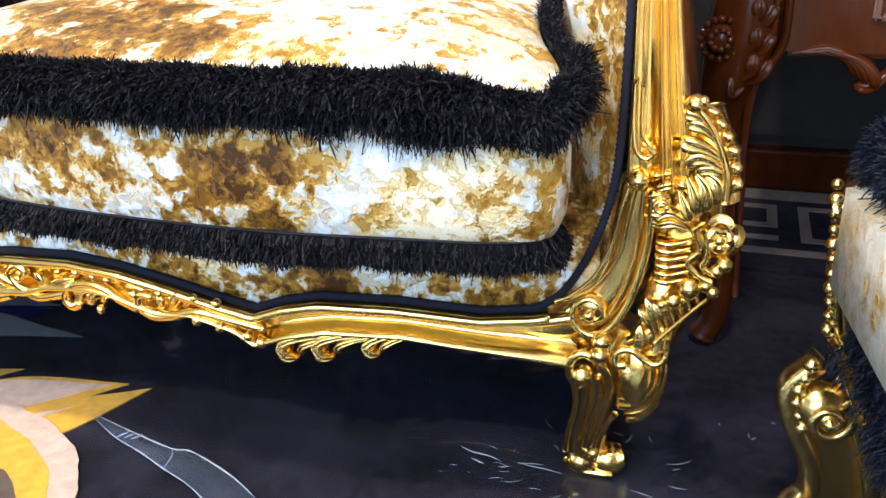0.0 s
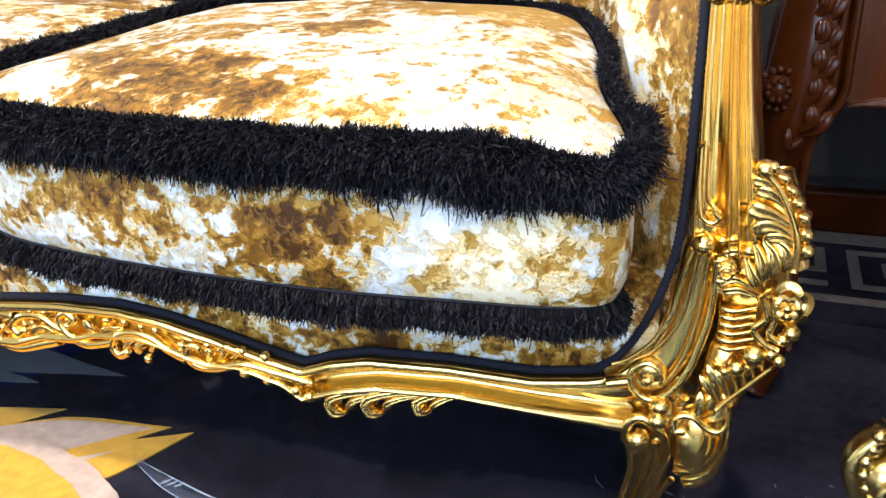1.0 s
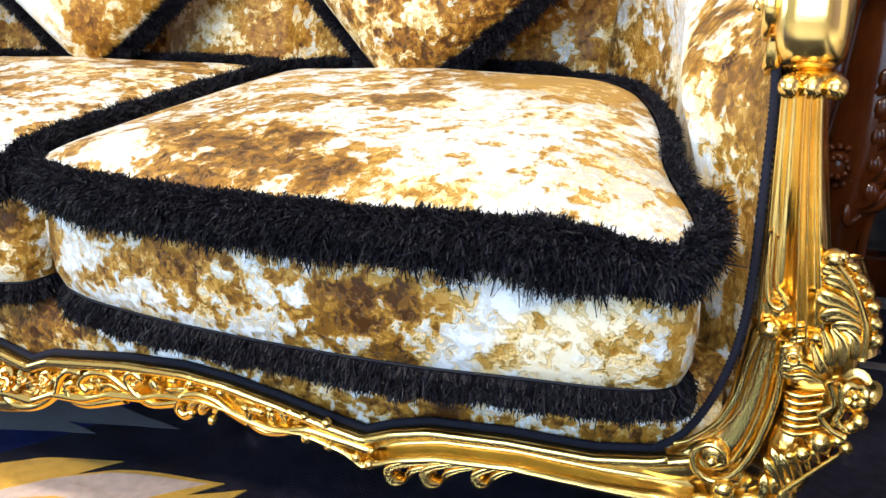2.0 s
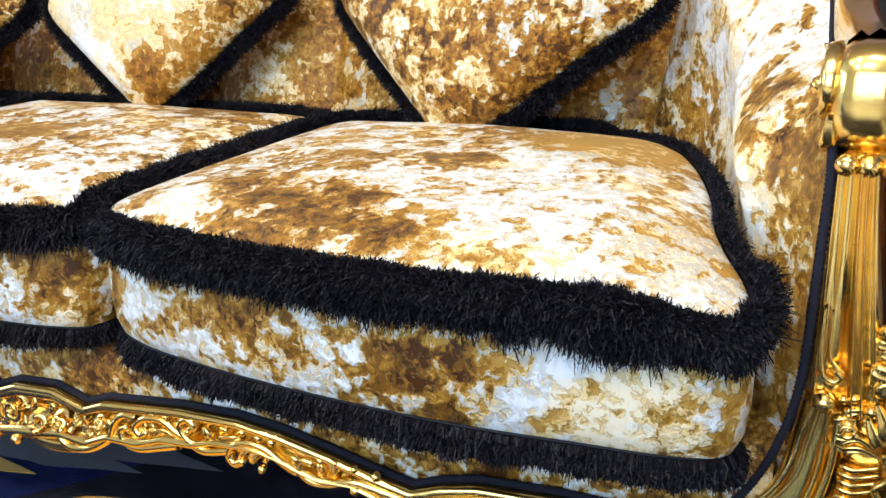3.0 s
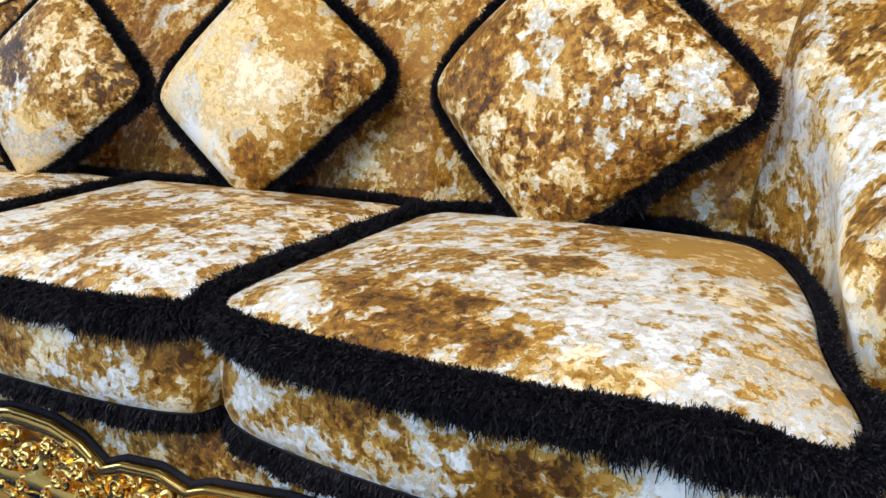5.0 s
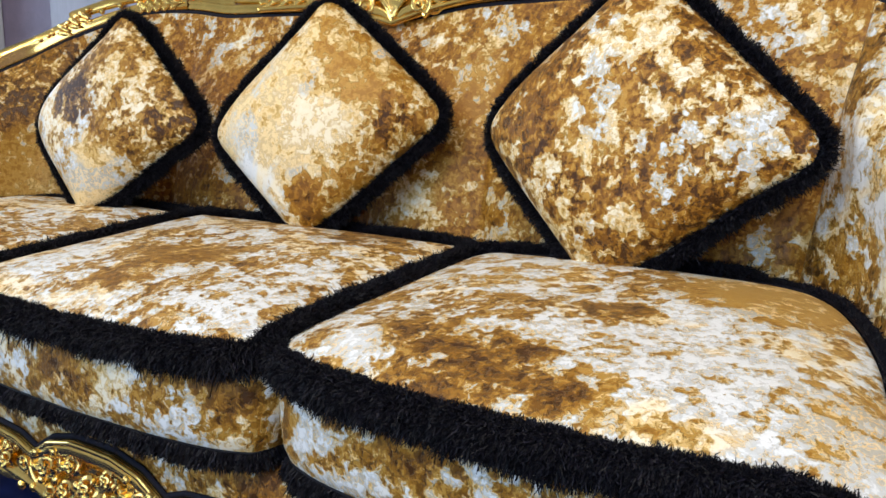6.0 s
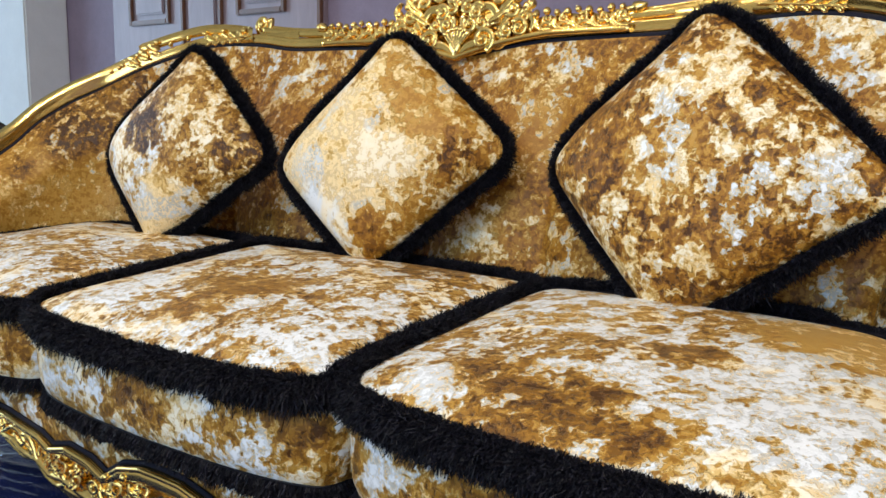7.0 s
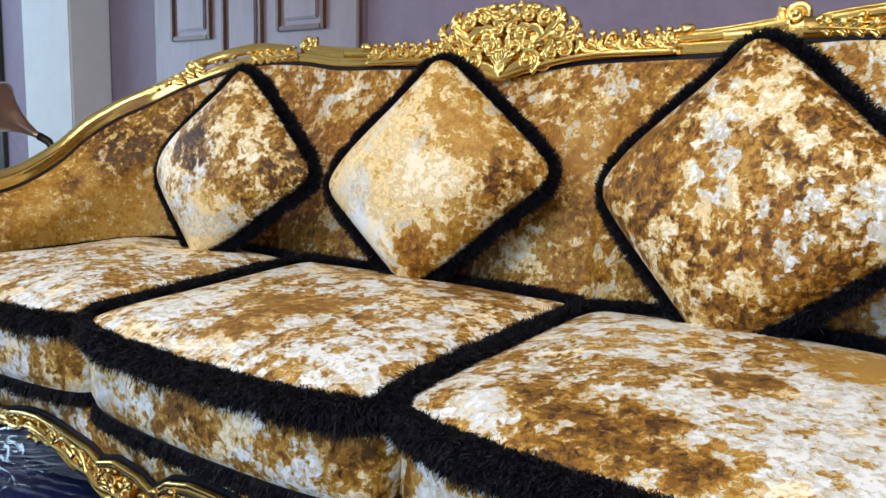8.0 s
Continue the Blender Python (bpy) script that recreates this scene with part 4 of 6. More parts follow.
# front post, knee and leg, right and left
def corner(sgn):
    P0 = lambda x, z, d: Vector((sgn * x, 0.004 - d, z))
    # shaft: a fillet, a broad hollow, two fine ribs and a smooth flank
    rows = []
    for i in range(26):
        f = i / 25
        z = 0.372 + f * 0.218
        xl, xr = 1.1492, 1.186 + 0.030 * (1 - f) ** 1.25
        row = []
        for k in range(96):
            u = k / 95
            g = lambda c, w: math.exp(-((u - c) / w) ** 2)
            y = 0.018 - 0.027 * (1 - abs(2 * u - 1) ** 4) ** 0.5 - 0.0055 * g(0.055, 0.045) + 0.0085 * g(0.32, 0.16) - 0.0060 * g(0.535, 0.036) - 0.0060 * g(0.655, 0.036) + 0.0035 * g(0.77, 0.05) - 0.0015 * g(0.88, 0.10)
            row.append(Vector((sgn * (xl + (xr - xl) * u), y, z)))
        row += [Vector((sgn * xr, 0.06, z)), Vector((sgn * xl, 0.06, z))]
        rows.append(row)
    post = hang(Shape().grid(rows, closed_v=True).put("post", GOLD), sofa)
    sh = Shape()
    ridge(sh, P0, [(1.1545, .470), (1.1555, .430), (1.159, .407), (1.1675, .400), (1.1735, .405), (1.169, .410)], 0.0022, 0.0034, 0.012)
    ridge(sh, P0, [(1.161, .465), (1.163, .425), (1.169, .413), (1.174, .409)], 0.0012, 0.0026, 0.010)
    hang(sh.put("shaft_moulding", GOLD), post)
    # collar of beads under the arm block
    sh = Shape()
    for k in range(3):
        sh.ball(P0(1.157 + k * 0.0168, 0.589, 0.010), (0.0096, 0.0105, 0.0100), 9, 12)
    sh.ball(P0(1.174, 0.592, -0.012), (0.024, 0.022, 0.010), 8, 14)
    hang(sh.put("bead_collar", GOLD), post)
    # arm block: a rolled scroll end
    rows = []
    for i in range(28):
        a = 2 * math.pi * i / 28
        ca, sa = (math.copysign(abs(q) ** 0.72, q) for q in (math.cos(a), math.sin(a)))
        rows.append([Vector((sgn * (1.168 + w), 0.032 + ry * ca, 0.642 + rz * sa)) for w, ry, rz in ((-.030, .010, .010), (-.029, .026, .026), (-.025, .037, .037), (-.018, .043, .043), (-.008, .045, .045), (.008, .045, .045), (.018, .043, .043), (.025, .037, .037), (.029, .026, .026), (.030, .010, .010))])
    sh = Shape().grid(rows, closed_u=True)
    hang(sh.put("arm_block", GOLD), sofa)
    sh = Shape()
    side = lambda a, b, d: Vector((sgn * (1.138 - d), 0.030 + a, 0.648 + b))
    volute(sh, side, 0, 0, 0.030, 1.7, 1.2, 1, 0.26)
    comma(sh, side, [(-0.03, -0.02), (-0.02, -0.045), (0.01, -0.05), (0.03, -0.03)], 0.007, 0.004)
    leaf(sh, side, [(0.02, 0.01), (0.07, 0.02), (0.12, 0.03)], 0.022, 3, 0.006, 0.0)
    hang(sh.put("arm_scroll", GOLD), sofa)
    # S-shaped band from rail to post: a hollow between mouldings that wind into a scroll
    band = [(1.010, .206), (1.060, .208), (1.100, .220), (1.130, .246), (1.148, .280), (1.157, .325), (1.164, .378)]
    sh = Shape()
    C = catmull(band, 40)
    sh.tube([P0(c[0], c[1], -0.006) for c in C], [(0.002 + 0.022 * min(1, i / 16)) - 0.006 * (i / 39) for i in range(40)], 16, 0.75)
    band_body = hang(sh.put("post_band", GOLD), sofa)
    for pts, r0, r1, d in (([(1.156, .374), (1.148, .345), (1.1425, .313), (1.128, .281), (1.106, .258), (1.090, .249)], 0.0036, 0.0022, 0.010), ([(1.160, .372), (1.155, .340), (1.149, .305), (1.134, .277), (1.118, .262), (1.100, .251)], 0.0024, 0.0014, 0.009),
                           ([(1.176, .372), (1.1755, .335), (1.172, .303), (1.160, .257), (1.145, .230), (1.127, .219), (1.111, .229), (1.1095, .246), (1.121, .257), (1.133, .253), (1.136, .241), (1.126, .235)], 0.0036, 0.0040, 0.013), ([(1.168, .372), (1.1665, .336), (1.163, .302), (1.152, .262), (1.139, .238), (1.126, .230)], 0.0024, 0.0018, 0.011)):
        sh = Shape()
        ridge(sh, P0, pts, r0, r1, d, 60, 10)
        hang(sh.put("band_moulding", GOLD), band_body)
    bead(P0(1.163, 0.380, 0.012), 0.010, GOLD, band_body)
    sh = Shape()
    sh.ball(P0(1.1265, .247, .008), (.0150, .010, .0155), 10, 14)
    sh.ball(P0(1.125, .242, .017), (.0062, .006, .0062), 8, 10)
    hang(sh.put("scroll", GOLD, label="rolled gilded scroll"), sofa)
    rows = []
    for k in range(9):
        x = 1.050 + 0.100 * k / 8
        lo, hi = 0.182 + 0.03 * max(0, (x - 1.11) / 0.04), along(TOP, min(x, 1.10)) + 0.10 * max(0, x - 1.11)
        rows.append([P0(x, hi, -0.030), P0(x, hi, -0.004), P0(x, (hi + lo) / 2, -0.010), P0(x, lo, -0.005), P0(x, lo, -0.030)])
    hang(Shape().grid(rows).put("corner_plate", GOLD), sofa)
    # carved knee: a solid core under leaves, bud, flower and frill
    sh = Shape()
    sh.ball(Vector((sgn * 1.205, 0.030, 0.335)), (0.034, 0.030, 0.085), 14, 18)
    sh.ball(Vector((sgn * 1.190, 0.030, 0.245)), (0.026, 0.028, 0.050), 10, 14)
    sh.tube([P0(1.219, .445, -.010), P0(1.229, .40, -.012), P0(1.235, .36, -.014)], [.010, .018, .016], 12)
    knee = hang(sh.put("knee_block", GOLD), sofa)
    sh = Shape()
    petal(sh, P0, [(1.204, .448), (1.219, .428), (1.230, .400), (1.236, .362)], .013, .008, .002, 16, 0.0)
    ridge(sh, P0, [(1.208, .448), (1.220, .433), (1.231, .411), (1.2365, .391), (1.237, .366)], 0.0022, 0.0036, 0.017, 30)
    for pts, w in (([(1.219, .431), (1.207, .439), (1.196, .441)], .0068), ([(1.225, .420), (1.213, .430), (1.199, .433)], .0078), ([(1.231, .404), (1.216, .412), (1.204, .415), (1.195, .419)], .0098), ([(1.234, .393), (1.221, .401), (1.209, .402), (1.202, .393)], .0088), ([(1.236, .379), (1.230, .391), (1.219, .393), (1.210, .390)], .0070)):
        petal(sh, P0, pts, w, w * 0.6, 0.012, 15, 0.3)
    for pts in ([(1.215, .439), (1.219, .443), (1.221, .448)], [(1.222, .430), (1.226, .433), (1.229, .438)], [(1.228, .417), (1.232, .422), (1.235, .428)], [(1.233, .404), (1.238, .410), (1.240, .416)], [(1.236, .391), (1.241, .395), (1.245, .402)], [(1.238, .376), (1.243, .380), (1.247, .388)]):
        petal(sh, P0, [(pts[0][0] - .004, pts[0][1] - .002)] + list(pts[1:]), .0072, .006, 0.009, 10, 0.2)
    sh.ball(P0(1.206, .451, .012), (0.0095, 0.010, 0.0085), 9, 12)
    sh.ball(P0(1.212, .454, .015), (0.005, 0.006, 0.005), 7, 9)
    hang(sh.put("acanthus_leaf", GOLD), knee)
    sh = Shape()
    for pts, w in (([(1.204, .386), (1.211, .370), (1.215, .353)], .0075), ([(1.211, .389), (1.220, .376), (1.220, .355)], .0085), ([(1.218, .391), (1.229, .382), (1.230, .363)], .0075), ([(1.199, .371), (1.204, .359), (1.210, .346)], .0065)):
        petal(sh, P0, pts, w, w * 0.8, 0.013, 13, 0.55)
    hang(sh.put("cupped_leaf", GOLD), knee)
    sh = Shape()
    for pts, w in (([(1.197, .375), (1.189, .377), (1.178, .373)], .0050), ([(1.190, .368), (1.181, .367), (1.172, .363)], .0058), ([(1.193, .355), (1.183, .351), (1.173, .352)], .0052), ([(1.207, .344), (1.191, .352), (1.176, .343)], .0050), ([(1.211, .337), (1.195, .342), (1.181, .338)], .0050), ([(1.190, .335), (1.180, .340), (1.171, .343)], .0040)):
        lobe_ = Shape()
        petal(lobe_, P0, pts, w, w * 0.9, 0.013)
        hang(lobe_.put("petal", GOLD), knee)
    eye = [P0(1.184 + .0052 * math.cos(a), .360 + .0052 * math.sin(a), .0215) for a in [2 * math.pi * k / 16 for k in range(17)]]
    sh.tube(eye, [.0020] * 17, 7)
    sh.ball(P0(1.184, .360, .014), (.0085, .007, .0085), 8, 12)
    for x, z, r in ((1.200, .379, .0055), (1.178, .386, .0042), (1.186, .388, .004)):
        bead(P0(x, z, .013), r, GOLD, knee)
    hang(sh.put("bud", GOLD), knee)
    sh = Shape()
    rosette(sh, P0, 1.236, 0.331, 0.0215, 5, 0.004)
    hang(sh.put("flower", GOLD), knee)
    sh = Shape()
    for k in range(6):
        z = 0.328 - 0.0075 * k
        petal(sh, P0, [(1.212, z), (1.199, z - .005), (1.191, z - .006), (1.181, z - .004)], .0038, .0062, 0.012, 12, 0.1)
    hang(sh.put("leaf", GOLD, label="ribbed gilded leaf"), knee)
    sh = Shape()
    for pts, r in (([(1.214, .341), (1.221, .321), (1.211, .308), (1.220, .296), (1.233, .290)], .0034), ([(1.222, .340), (1.227, .318), (1.224, .305), (1.233, .298)], .0030)):
        ridge(sh, P0, pts, r, r, 0.015, 26)
    hang(sh.put("garland", GOLD), knee)
    for x, z, r in ((1.214, .281, .0115), (1.201, .266, .0085), (1.191, .261, .0050), (1.228, .285, .0070), (1.235, .279, .0062), (1.242, .307, .0080), (1.236, .300, .0065)):
        bead(P0(x, z, .012), r, GOLD, knee)
    sh = Shape()
    ridge(sh, P0, [(1.187, .219), (1.207, .2435), (1.232, .273)], .0020, .0020, 0.012, 20)
    for pts, w in (([(1.188, .223), (1.180, .240), (1.170, .252)], .0050), ([(1.191, .227), (1.184, .247), (1.176, .264)], .0052), ([(1.197, .234), (1.190, .249), (1.183, .260)], .0048), ([(1.203, .242), (1.196, .254), (1.191, .262)], .0046), ([(1.209, .250), (1.204, .259), (1.200, .266)], .0044), ([(1.216, .258), (1.211, .264), (1.207, .270)], .0040), ([(1.223, .266), (1.219, .270), (1.215, .276)], .0036)):
        petal(sh, P0, pts, w, w * 0.9, 0.010, 11, 0.3)
    hang(sh.put("leaf_frill", GOLD), knee)
    # cabriole leg that sweeps back to its foot
    S = catmull([(1.152, .052, .212, .046), (1.138, .041, .176, .034), (1.130, .044, .128, .0215), (1.124, .056, .082, .0195), (1.117, .067, .045, .021), (1.115, .068, .012, .019)], 30)
    sh = Shape()
    sh.tube([Vector((sgn * a[0], a[1], a[2])) for a in S], [a[3] for a in S], 18, 0.95)
    leg = hang(sh.put("leg", GOLD), sofa)

    def Pl(x, z, d):
        k = max(0.0, (0.185 - z) * 0.42)
        return Vector((sgn * (x - 0.16 * k), k - d, z - 0.76 * k))

    for pts, r0, r1 in (([(1.118, .160), (1.107, .169), (1.107, .185), (1.117, .195), (1.130, .192), (1.142, .179), (1.147, .161), (1.142, .138), (1.135, .109), (1.128, .085)], .0052, .0042), ([(1.136, .172), (1.138, .148), (1.130, .117), (1.125, .086)], .0036, .0032),
                        ([(1.107, .172), (1.113, .150), (1.113, .130), (1.107, .103), (1.104, .078)], .0036, .0034), ([(1.155, .133), (1.146, .116), (1.139, .089)], .0036, .0030)):
        sh = Shape()
        ridge(sh, Pl, pts, r0, r1, 0.005, 44)
        hang(sh.put("leg_moulding", GOLD), leg)
    sh = Shape()
    sh.ball(Pl(1.119, .170, .004), (.0125, .011, .0125), 9, 12)
    sh.ball(Pl(1.138, .216, .012), (.0105, .010, .0090), 9, 12)
    sh.ball(Pl(1.137, .202, .014), (.0100, .010, .0085), 9, 12)
    sh.ball(Pl(1.091, .184, .000), (.0085, .008, .0075), 8, 10)
    hang(sh.put("scroll", GOLD), leg)
    sh = Shape()
    sh.ball(Pl(1.172, .172, -.020), (.027, .026, .044), 12, 16)
    sh.ball(Pl(1.164, .174, -.004), (.012, .009, .016), 9, 12)
    hang(sh.put("knee_boss", GOLD), leg)
    for pts, w in (([(1.178, .195), (1.181, .180), (1.173, .164), (1.159, .158)], .0042), ([(1.187, .193), (1.187, .170), (1.173, .152), (1.155, .149)], .0044), ([(1.194, .193), (1.193, .169), (1.177, .147), (1.155, .140)], .0046), ([(1.200, .195), (1.198, .166), (1.184, .141), (1.164, .132)], .0046), ([(1.197, .150), (1.184, .135), (1.166, .126)], .0040)):
        sh = Shape()
        petal(sh, Pl, pts, w, w * 1.2, 0.002, 16, 0.1)
        hang(sh.put("knee_leaf", GOLD), leg)
    sh = Shape()
    petal(sh, Pl, [(1.176, .200), (1.188, .212), (1.186, .234)], .015, .006, -.002, 14, 0.8)
    hang(sh.put("knee_leaf", GOLD), leg)
    sh = Shape()
    petal(sh, Pl, [(1.160, .207), (1.172, .214), (1.172, .234)], .006, .006, 0.004, 12, 0.4)
    hang(sh.put("knee_leaf", GOLD), leg)
    sh = Shape()
    ridge(sh, Pl, [(1.162, .190), (1.153, .189), (1.151, .199), (1.158, .206), (1.168, .206), (1.180, .197), (1.191, .195), (1.199, .205), (1.198, .224)], .0050, .0026, 0.006, 40)
    hang(sh.put("knee_scroll", GOLD), leg)
    sh = Shape()
    sh.ball(Pl(1.120, .060, -.012), (.0165, .020, .0160), 10, 14)
    sh.ball(Pl(1.134, .073, -.006), (.0070, .008, .0085), 8, 10)
    sh.tube([Pl(1.134, .060, -.018), Pl(1.142, .061, -.018), Pl(1.154, .061, -.020), Pl(1.164, .062, -.024)], [.014, .0185, .0190, .014], 18)
    ridge(sh, Pl, [(1.104, .062), (1.111, .053), (1.123, .049), (1.134, .051), (1.137, .060)], .0036, .0026, 0.000, 24)
    sh.tube([Vector((sgn * x, 0.066, 0.0078)) for x in (1.100, 1.110, 1.135, 1.148)], [0.006, 0.007, 0.007, 0.006], 9, 2.2)
    hang(sh.put("foot", GOLD), leg)


corner(1)
corner(-1)
for sgn in (1, -1):
    sh = Shape()
    sh.tube([Vector((sgn * 0.95, 0.56 + 0.02 * f, 0.22 * (1 - f) + 0.004 * f)) for f in (0, 0.3, 0.7, 1)], [0.035, 0.03, 0.022, 0.02], 12)
    hang(sh.put("back_leg", GOLD), sofa)

# carving on the front rail
for sgn in (1, -1):
    P = rail_place(sgn)
    for x0, z0, k in ((0.812, .186, 1.1), (0.852, .190, 1.1), (0.905, .194, .85)):
        sh = Shape()
        petal(sh, P, [(x0 + .052 * k, z0 + .010), (x0 + .020 * k, z0 + .006), (x0 - .004 * k, z0 - .004), (x0 - .002 * k, z0 - .017 * k), (x0 + .010 * k, z0 - .018 * k)], .0064, .0085, .004, 20, 0.3)
        petal(sh, P, [(x0 + .056 * k, z0 + .008), (x0 + .030 * k, z0 + .001), (x0 + .015 * k, z0 - .007), (x0 + .016 * k, z0 - .014 * k)], .0050, .0065, .002, 16, 0.3)
        hang(sh.put("drop_scroll", GOLD), front_rail)
    # a running chain of C-scrolls, each holding a ruffle of small lobes
    for pts, r0, r1 in (([(.789, .199), (.748, .207), (.711, .212), (.680, .203), (.656, .203), (.643, .214), (.647, .226), (.659, .226)], .0050, .0042), ([(.641, .209), (.619, .219), (.600, .230), (.577, .233), (.556, .226), (.548, .212), (.556, .203), (.567, .208)], .0046, .0046),
                        ([(.559, .221), (.527, .212), (.506, .210), (.486, .222), (.479, .237), (.490, .246), (.500, .240), (.491, .231)], .0042, .0042), ([(.530, .211), (.508, .212), (.474, .226), (.452, .237), (.425, .234), (.408, .220), (.416, .210), (.426, .216)], .0040, .0046),
                        ([(.474, .209), (.445, .200), (.413, .191), (.390, .194), (.383, .208), (.393, .216)], .0050, .0042), ([(.412, .232), (.392, .232), (.375, .218), (.362, .194), (.327, .172), (.290, .166), (.272, .180), (.282, .192)], .0046, .0050)):
        sh = Shape()
        ridge(sh, P, pts, r0 * 1.2, r1 * 1.2, .005, 44, 10)
        end = catmull(pts, 44)[-1]
        sh.ball(P(end[0], end[1], .006), r1 * 1.25, 7, 9)
        hang(sh.put("scroll", GOLD), front_rail)
    for pts, w in (([(.661, .209), (.670, .216), (.667, .229)], .0046), ([(.678, .212), (.686, .219), (.682, .232)], .0046), ([(.694, .215), (.701, .221), (.698, .231)], .0042), ([(.595, .226), (.575, .224), (.564, .214), (.569, .206)], .0044), ([(.605, .224), (.588, .222), (.578, .214), (.583, .206)], .0042), ([(.612, .219), (.601, .219), (.594, .209)], .0038),
                   ([(.507, .219), (.519, .228), (.512, .242)], .0050), ([(.522, .219), (.538, .230), (.562, .236)], .0044), ([(.470, .212), (.452, .222), (.438, .216), (.440, .206)], .0046), ([(.460, .210), (.442, .210), (.430, .203)], .0040)):
        sh = Shape()
        petal(sh, P, pts, w * 1.35, w * 1.6, .001, 13, 0.25)
        hang(sh.put("ruffle", GOLD), front_rail)
    for x, z, r in ((.640, .227, .0062), (.671, .231, .0052), (.689, .232, .0050), (.712, .229, .0052), (.738, .225, .0062), (.713, .203, .0072), (.739, .197, .0066), (.755, .193, .0050), (.770, .189, .0066), (.785, .183, .0072), (.547, .245, .0044), (.570, .246, .0050), (.591, .243, .0046), (.609, .241, .0050), (.594, .204, .0058), (.440, .243, .0046), (.460, .244, .0044)):
        bead(P(x, z, .006), r, GOLD, front_rail)
    for x0, z0, r in ((.350, .214, .011), (.315, .210, .012), (.332, .196, .009)):
        sh = Shape()
        rosette(sh, P, x0, z0, r, 5, 0.004, x0 * 7)
        hang(sh.put("flower", GOLD), front_rail)
    for x0, z0, r in ((0.285, .200, .020), (0.235, .185, .018), (0.225, .215, .013)):
        sh = Shape()
        rosette(sh, P, x0, z0, r, 5, 0.004, x0 * 9)
        hang(sh.put("flower", GOLD), front_rail)
    sh = Shape()
    comma(sh, P, [(.33, .195), (.30, .168), (.25, .158), (.20, .165), (.18, .185)], 0.009, 0.005, 0.003, 20)
    comma(sh, P, [(.18, .20), (.165, .17), (.13, .145), (.09, .148)], 0.009, 0.005, 0.003, 20)
    volute(sh, P, .185, .195, .016, 1.4, 0.2, -1, 0.3, d=0.003)
    hang(sh.put("scroll", GOLD), front_rail)
    for x0, z0, r in ((.115, .205, .021), (.065, .178, .020), (.11, .160, .016), (.045, .225, .018), (.03, .145, .016)):
        sh = Shape()
        rosette(sh, P, x0, z0, r, 5, 0.006, x0 * 31)
        hang(sh.put("flower", GOLD), front_rail)
    sh = Shape()
    for x0, z0 in ((.09, .238), (.14, .225), (.085, .132), (.055, .120), (.02, .118), (.13, .180), (.09, .19), (.035, .195), (.155, .160), (.19, .155)):
        sh.ball(P(x0, z0, 0.008), 0.0078, 6, 8)
    leaf(sh, P, [(.02, .243), (.06, .240), (.10, .229)], 0.009, 3, 0.002, 0.005)
    leaf(sh, P, [(.12, .135), (.08, .118), (.03, .112)], 0.014, 4, 0.004, 0.002)
    hang(sh.put("leaf", GOLD), front_rail)
# small leaves that fill the ground between flowers and scrolls
leaf_rng = random.Random(23)
for sgn in (1, -1):
    P = rail_place(sgn)
    for k in range(64):
        x = leaf_rng.uniform(.015, .46)
        lo, hi = along(LOW, x) + .010, along(TOP, x) - .018
        z = leaf_rng.uniform(lo, hi)
        a, q, w = leaf_rng.uniform(0, 2 * math.pi), leaf_rng.uniform(.014, .024), leaf_rng.uniform(.0042, .0068)
        bend = leaf_rng.uniform(-0.9, 0.9)
        pts = [(x, z), (x + .5 * q * math.cos(a), z + .5 * q * math.sin(a)), (x + q * math.cos(a + bend), min(hi + .004, max(lo - .004, z + q * math.sin(a + bend))))]
        sh = Shape()
        petal(sh, P, pts, w, w * 1.1, leaf_rng.uniform(-.003, .003), 9, 0.3)
        hang(sh.put("leaf", GOLD), front_rail)
sh = Shape()
rosette(sh, rail_place(1), 0.0, 0.200, 0.024, 6, 0.010)
hang(sh.put("flower", GOLD), front_rail)


# crest
def crest_place(sgn=1):
    return lambda x, z, d: Vector((sgn * x, 0.712 + (z - 1.0) * 0.16 - d, z))


crest = hang(Shape().grid([[Vector((x, 0.725, z)) for x, z in ((-.15 * c, .965 + .02 * c), (0, .955), (.15 * c, .965 + .02 * c))] for c in (1.0, 0.6, 0.2)]).tube([crest_place()(x, .993 - 0.045 * (1 - min(1, abs(x) / .24)) ** 1.5, .004) for x in np.linspace(-.40, .40, 61)], [.0075] * 61, 9).put("crest", GOLD), sofa)
rows = []
for k in range(41):
    x = -0.175 + 0.35 * k / 40
    top = 1.012 + 0.072 * math.sqrt(max(0, 1 - (x / 0.178) ** 2)) + 0.003 * math.cos(k * 1.6)
    low = 0.990 - 0.040 * (1 - min(1, abs(x) / .17)) ** 1.5
    rows.append([crest_place()(x, low, -0.012), crest_place()(x, low, -0.003), crest_place()(x, top, -0.003), crest_place()(x, top, -0.012)])
hang(Shape().grid(rows).put("back_plate", GOLD), crest)
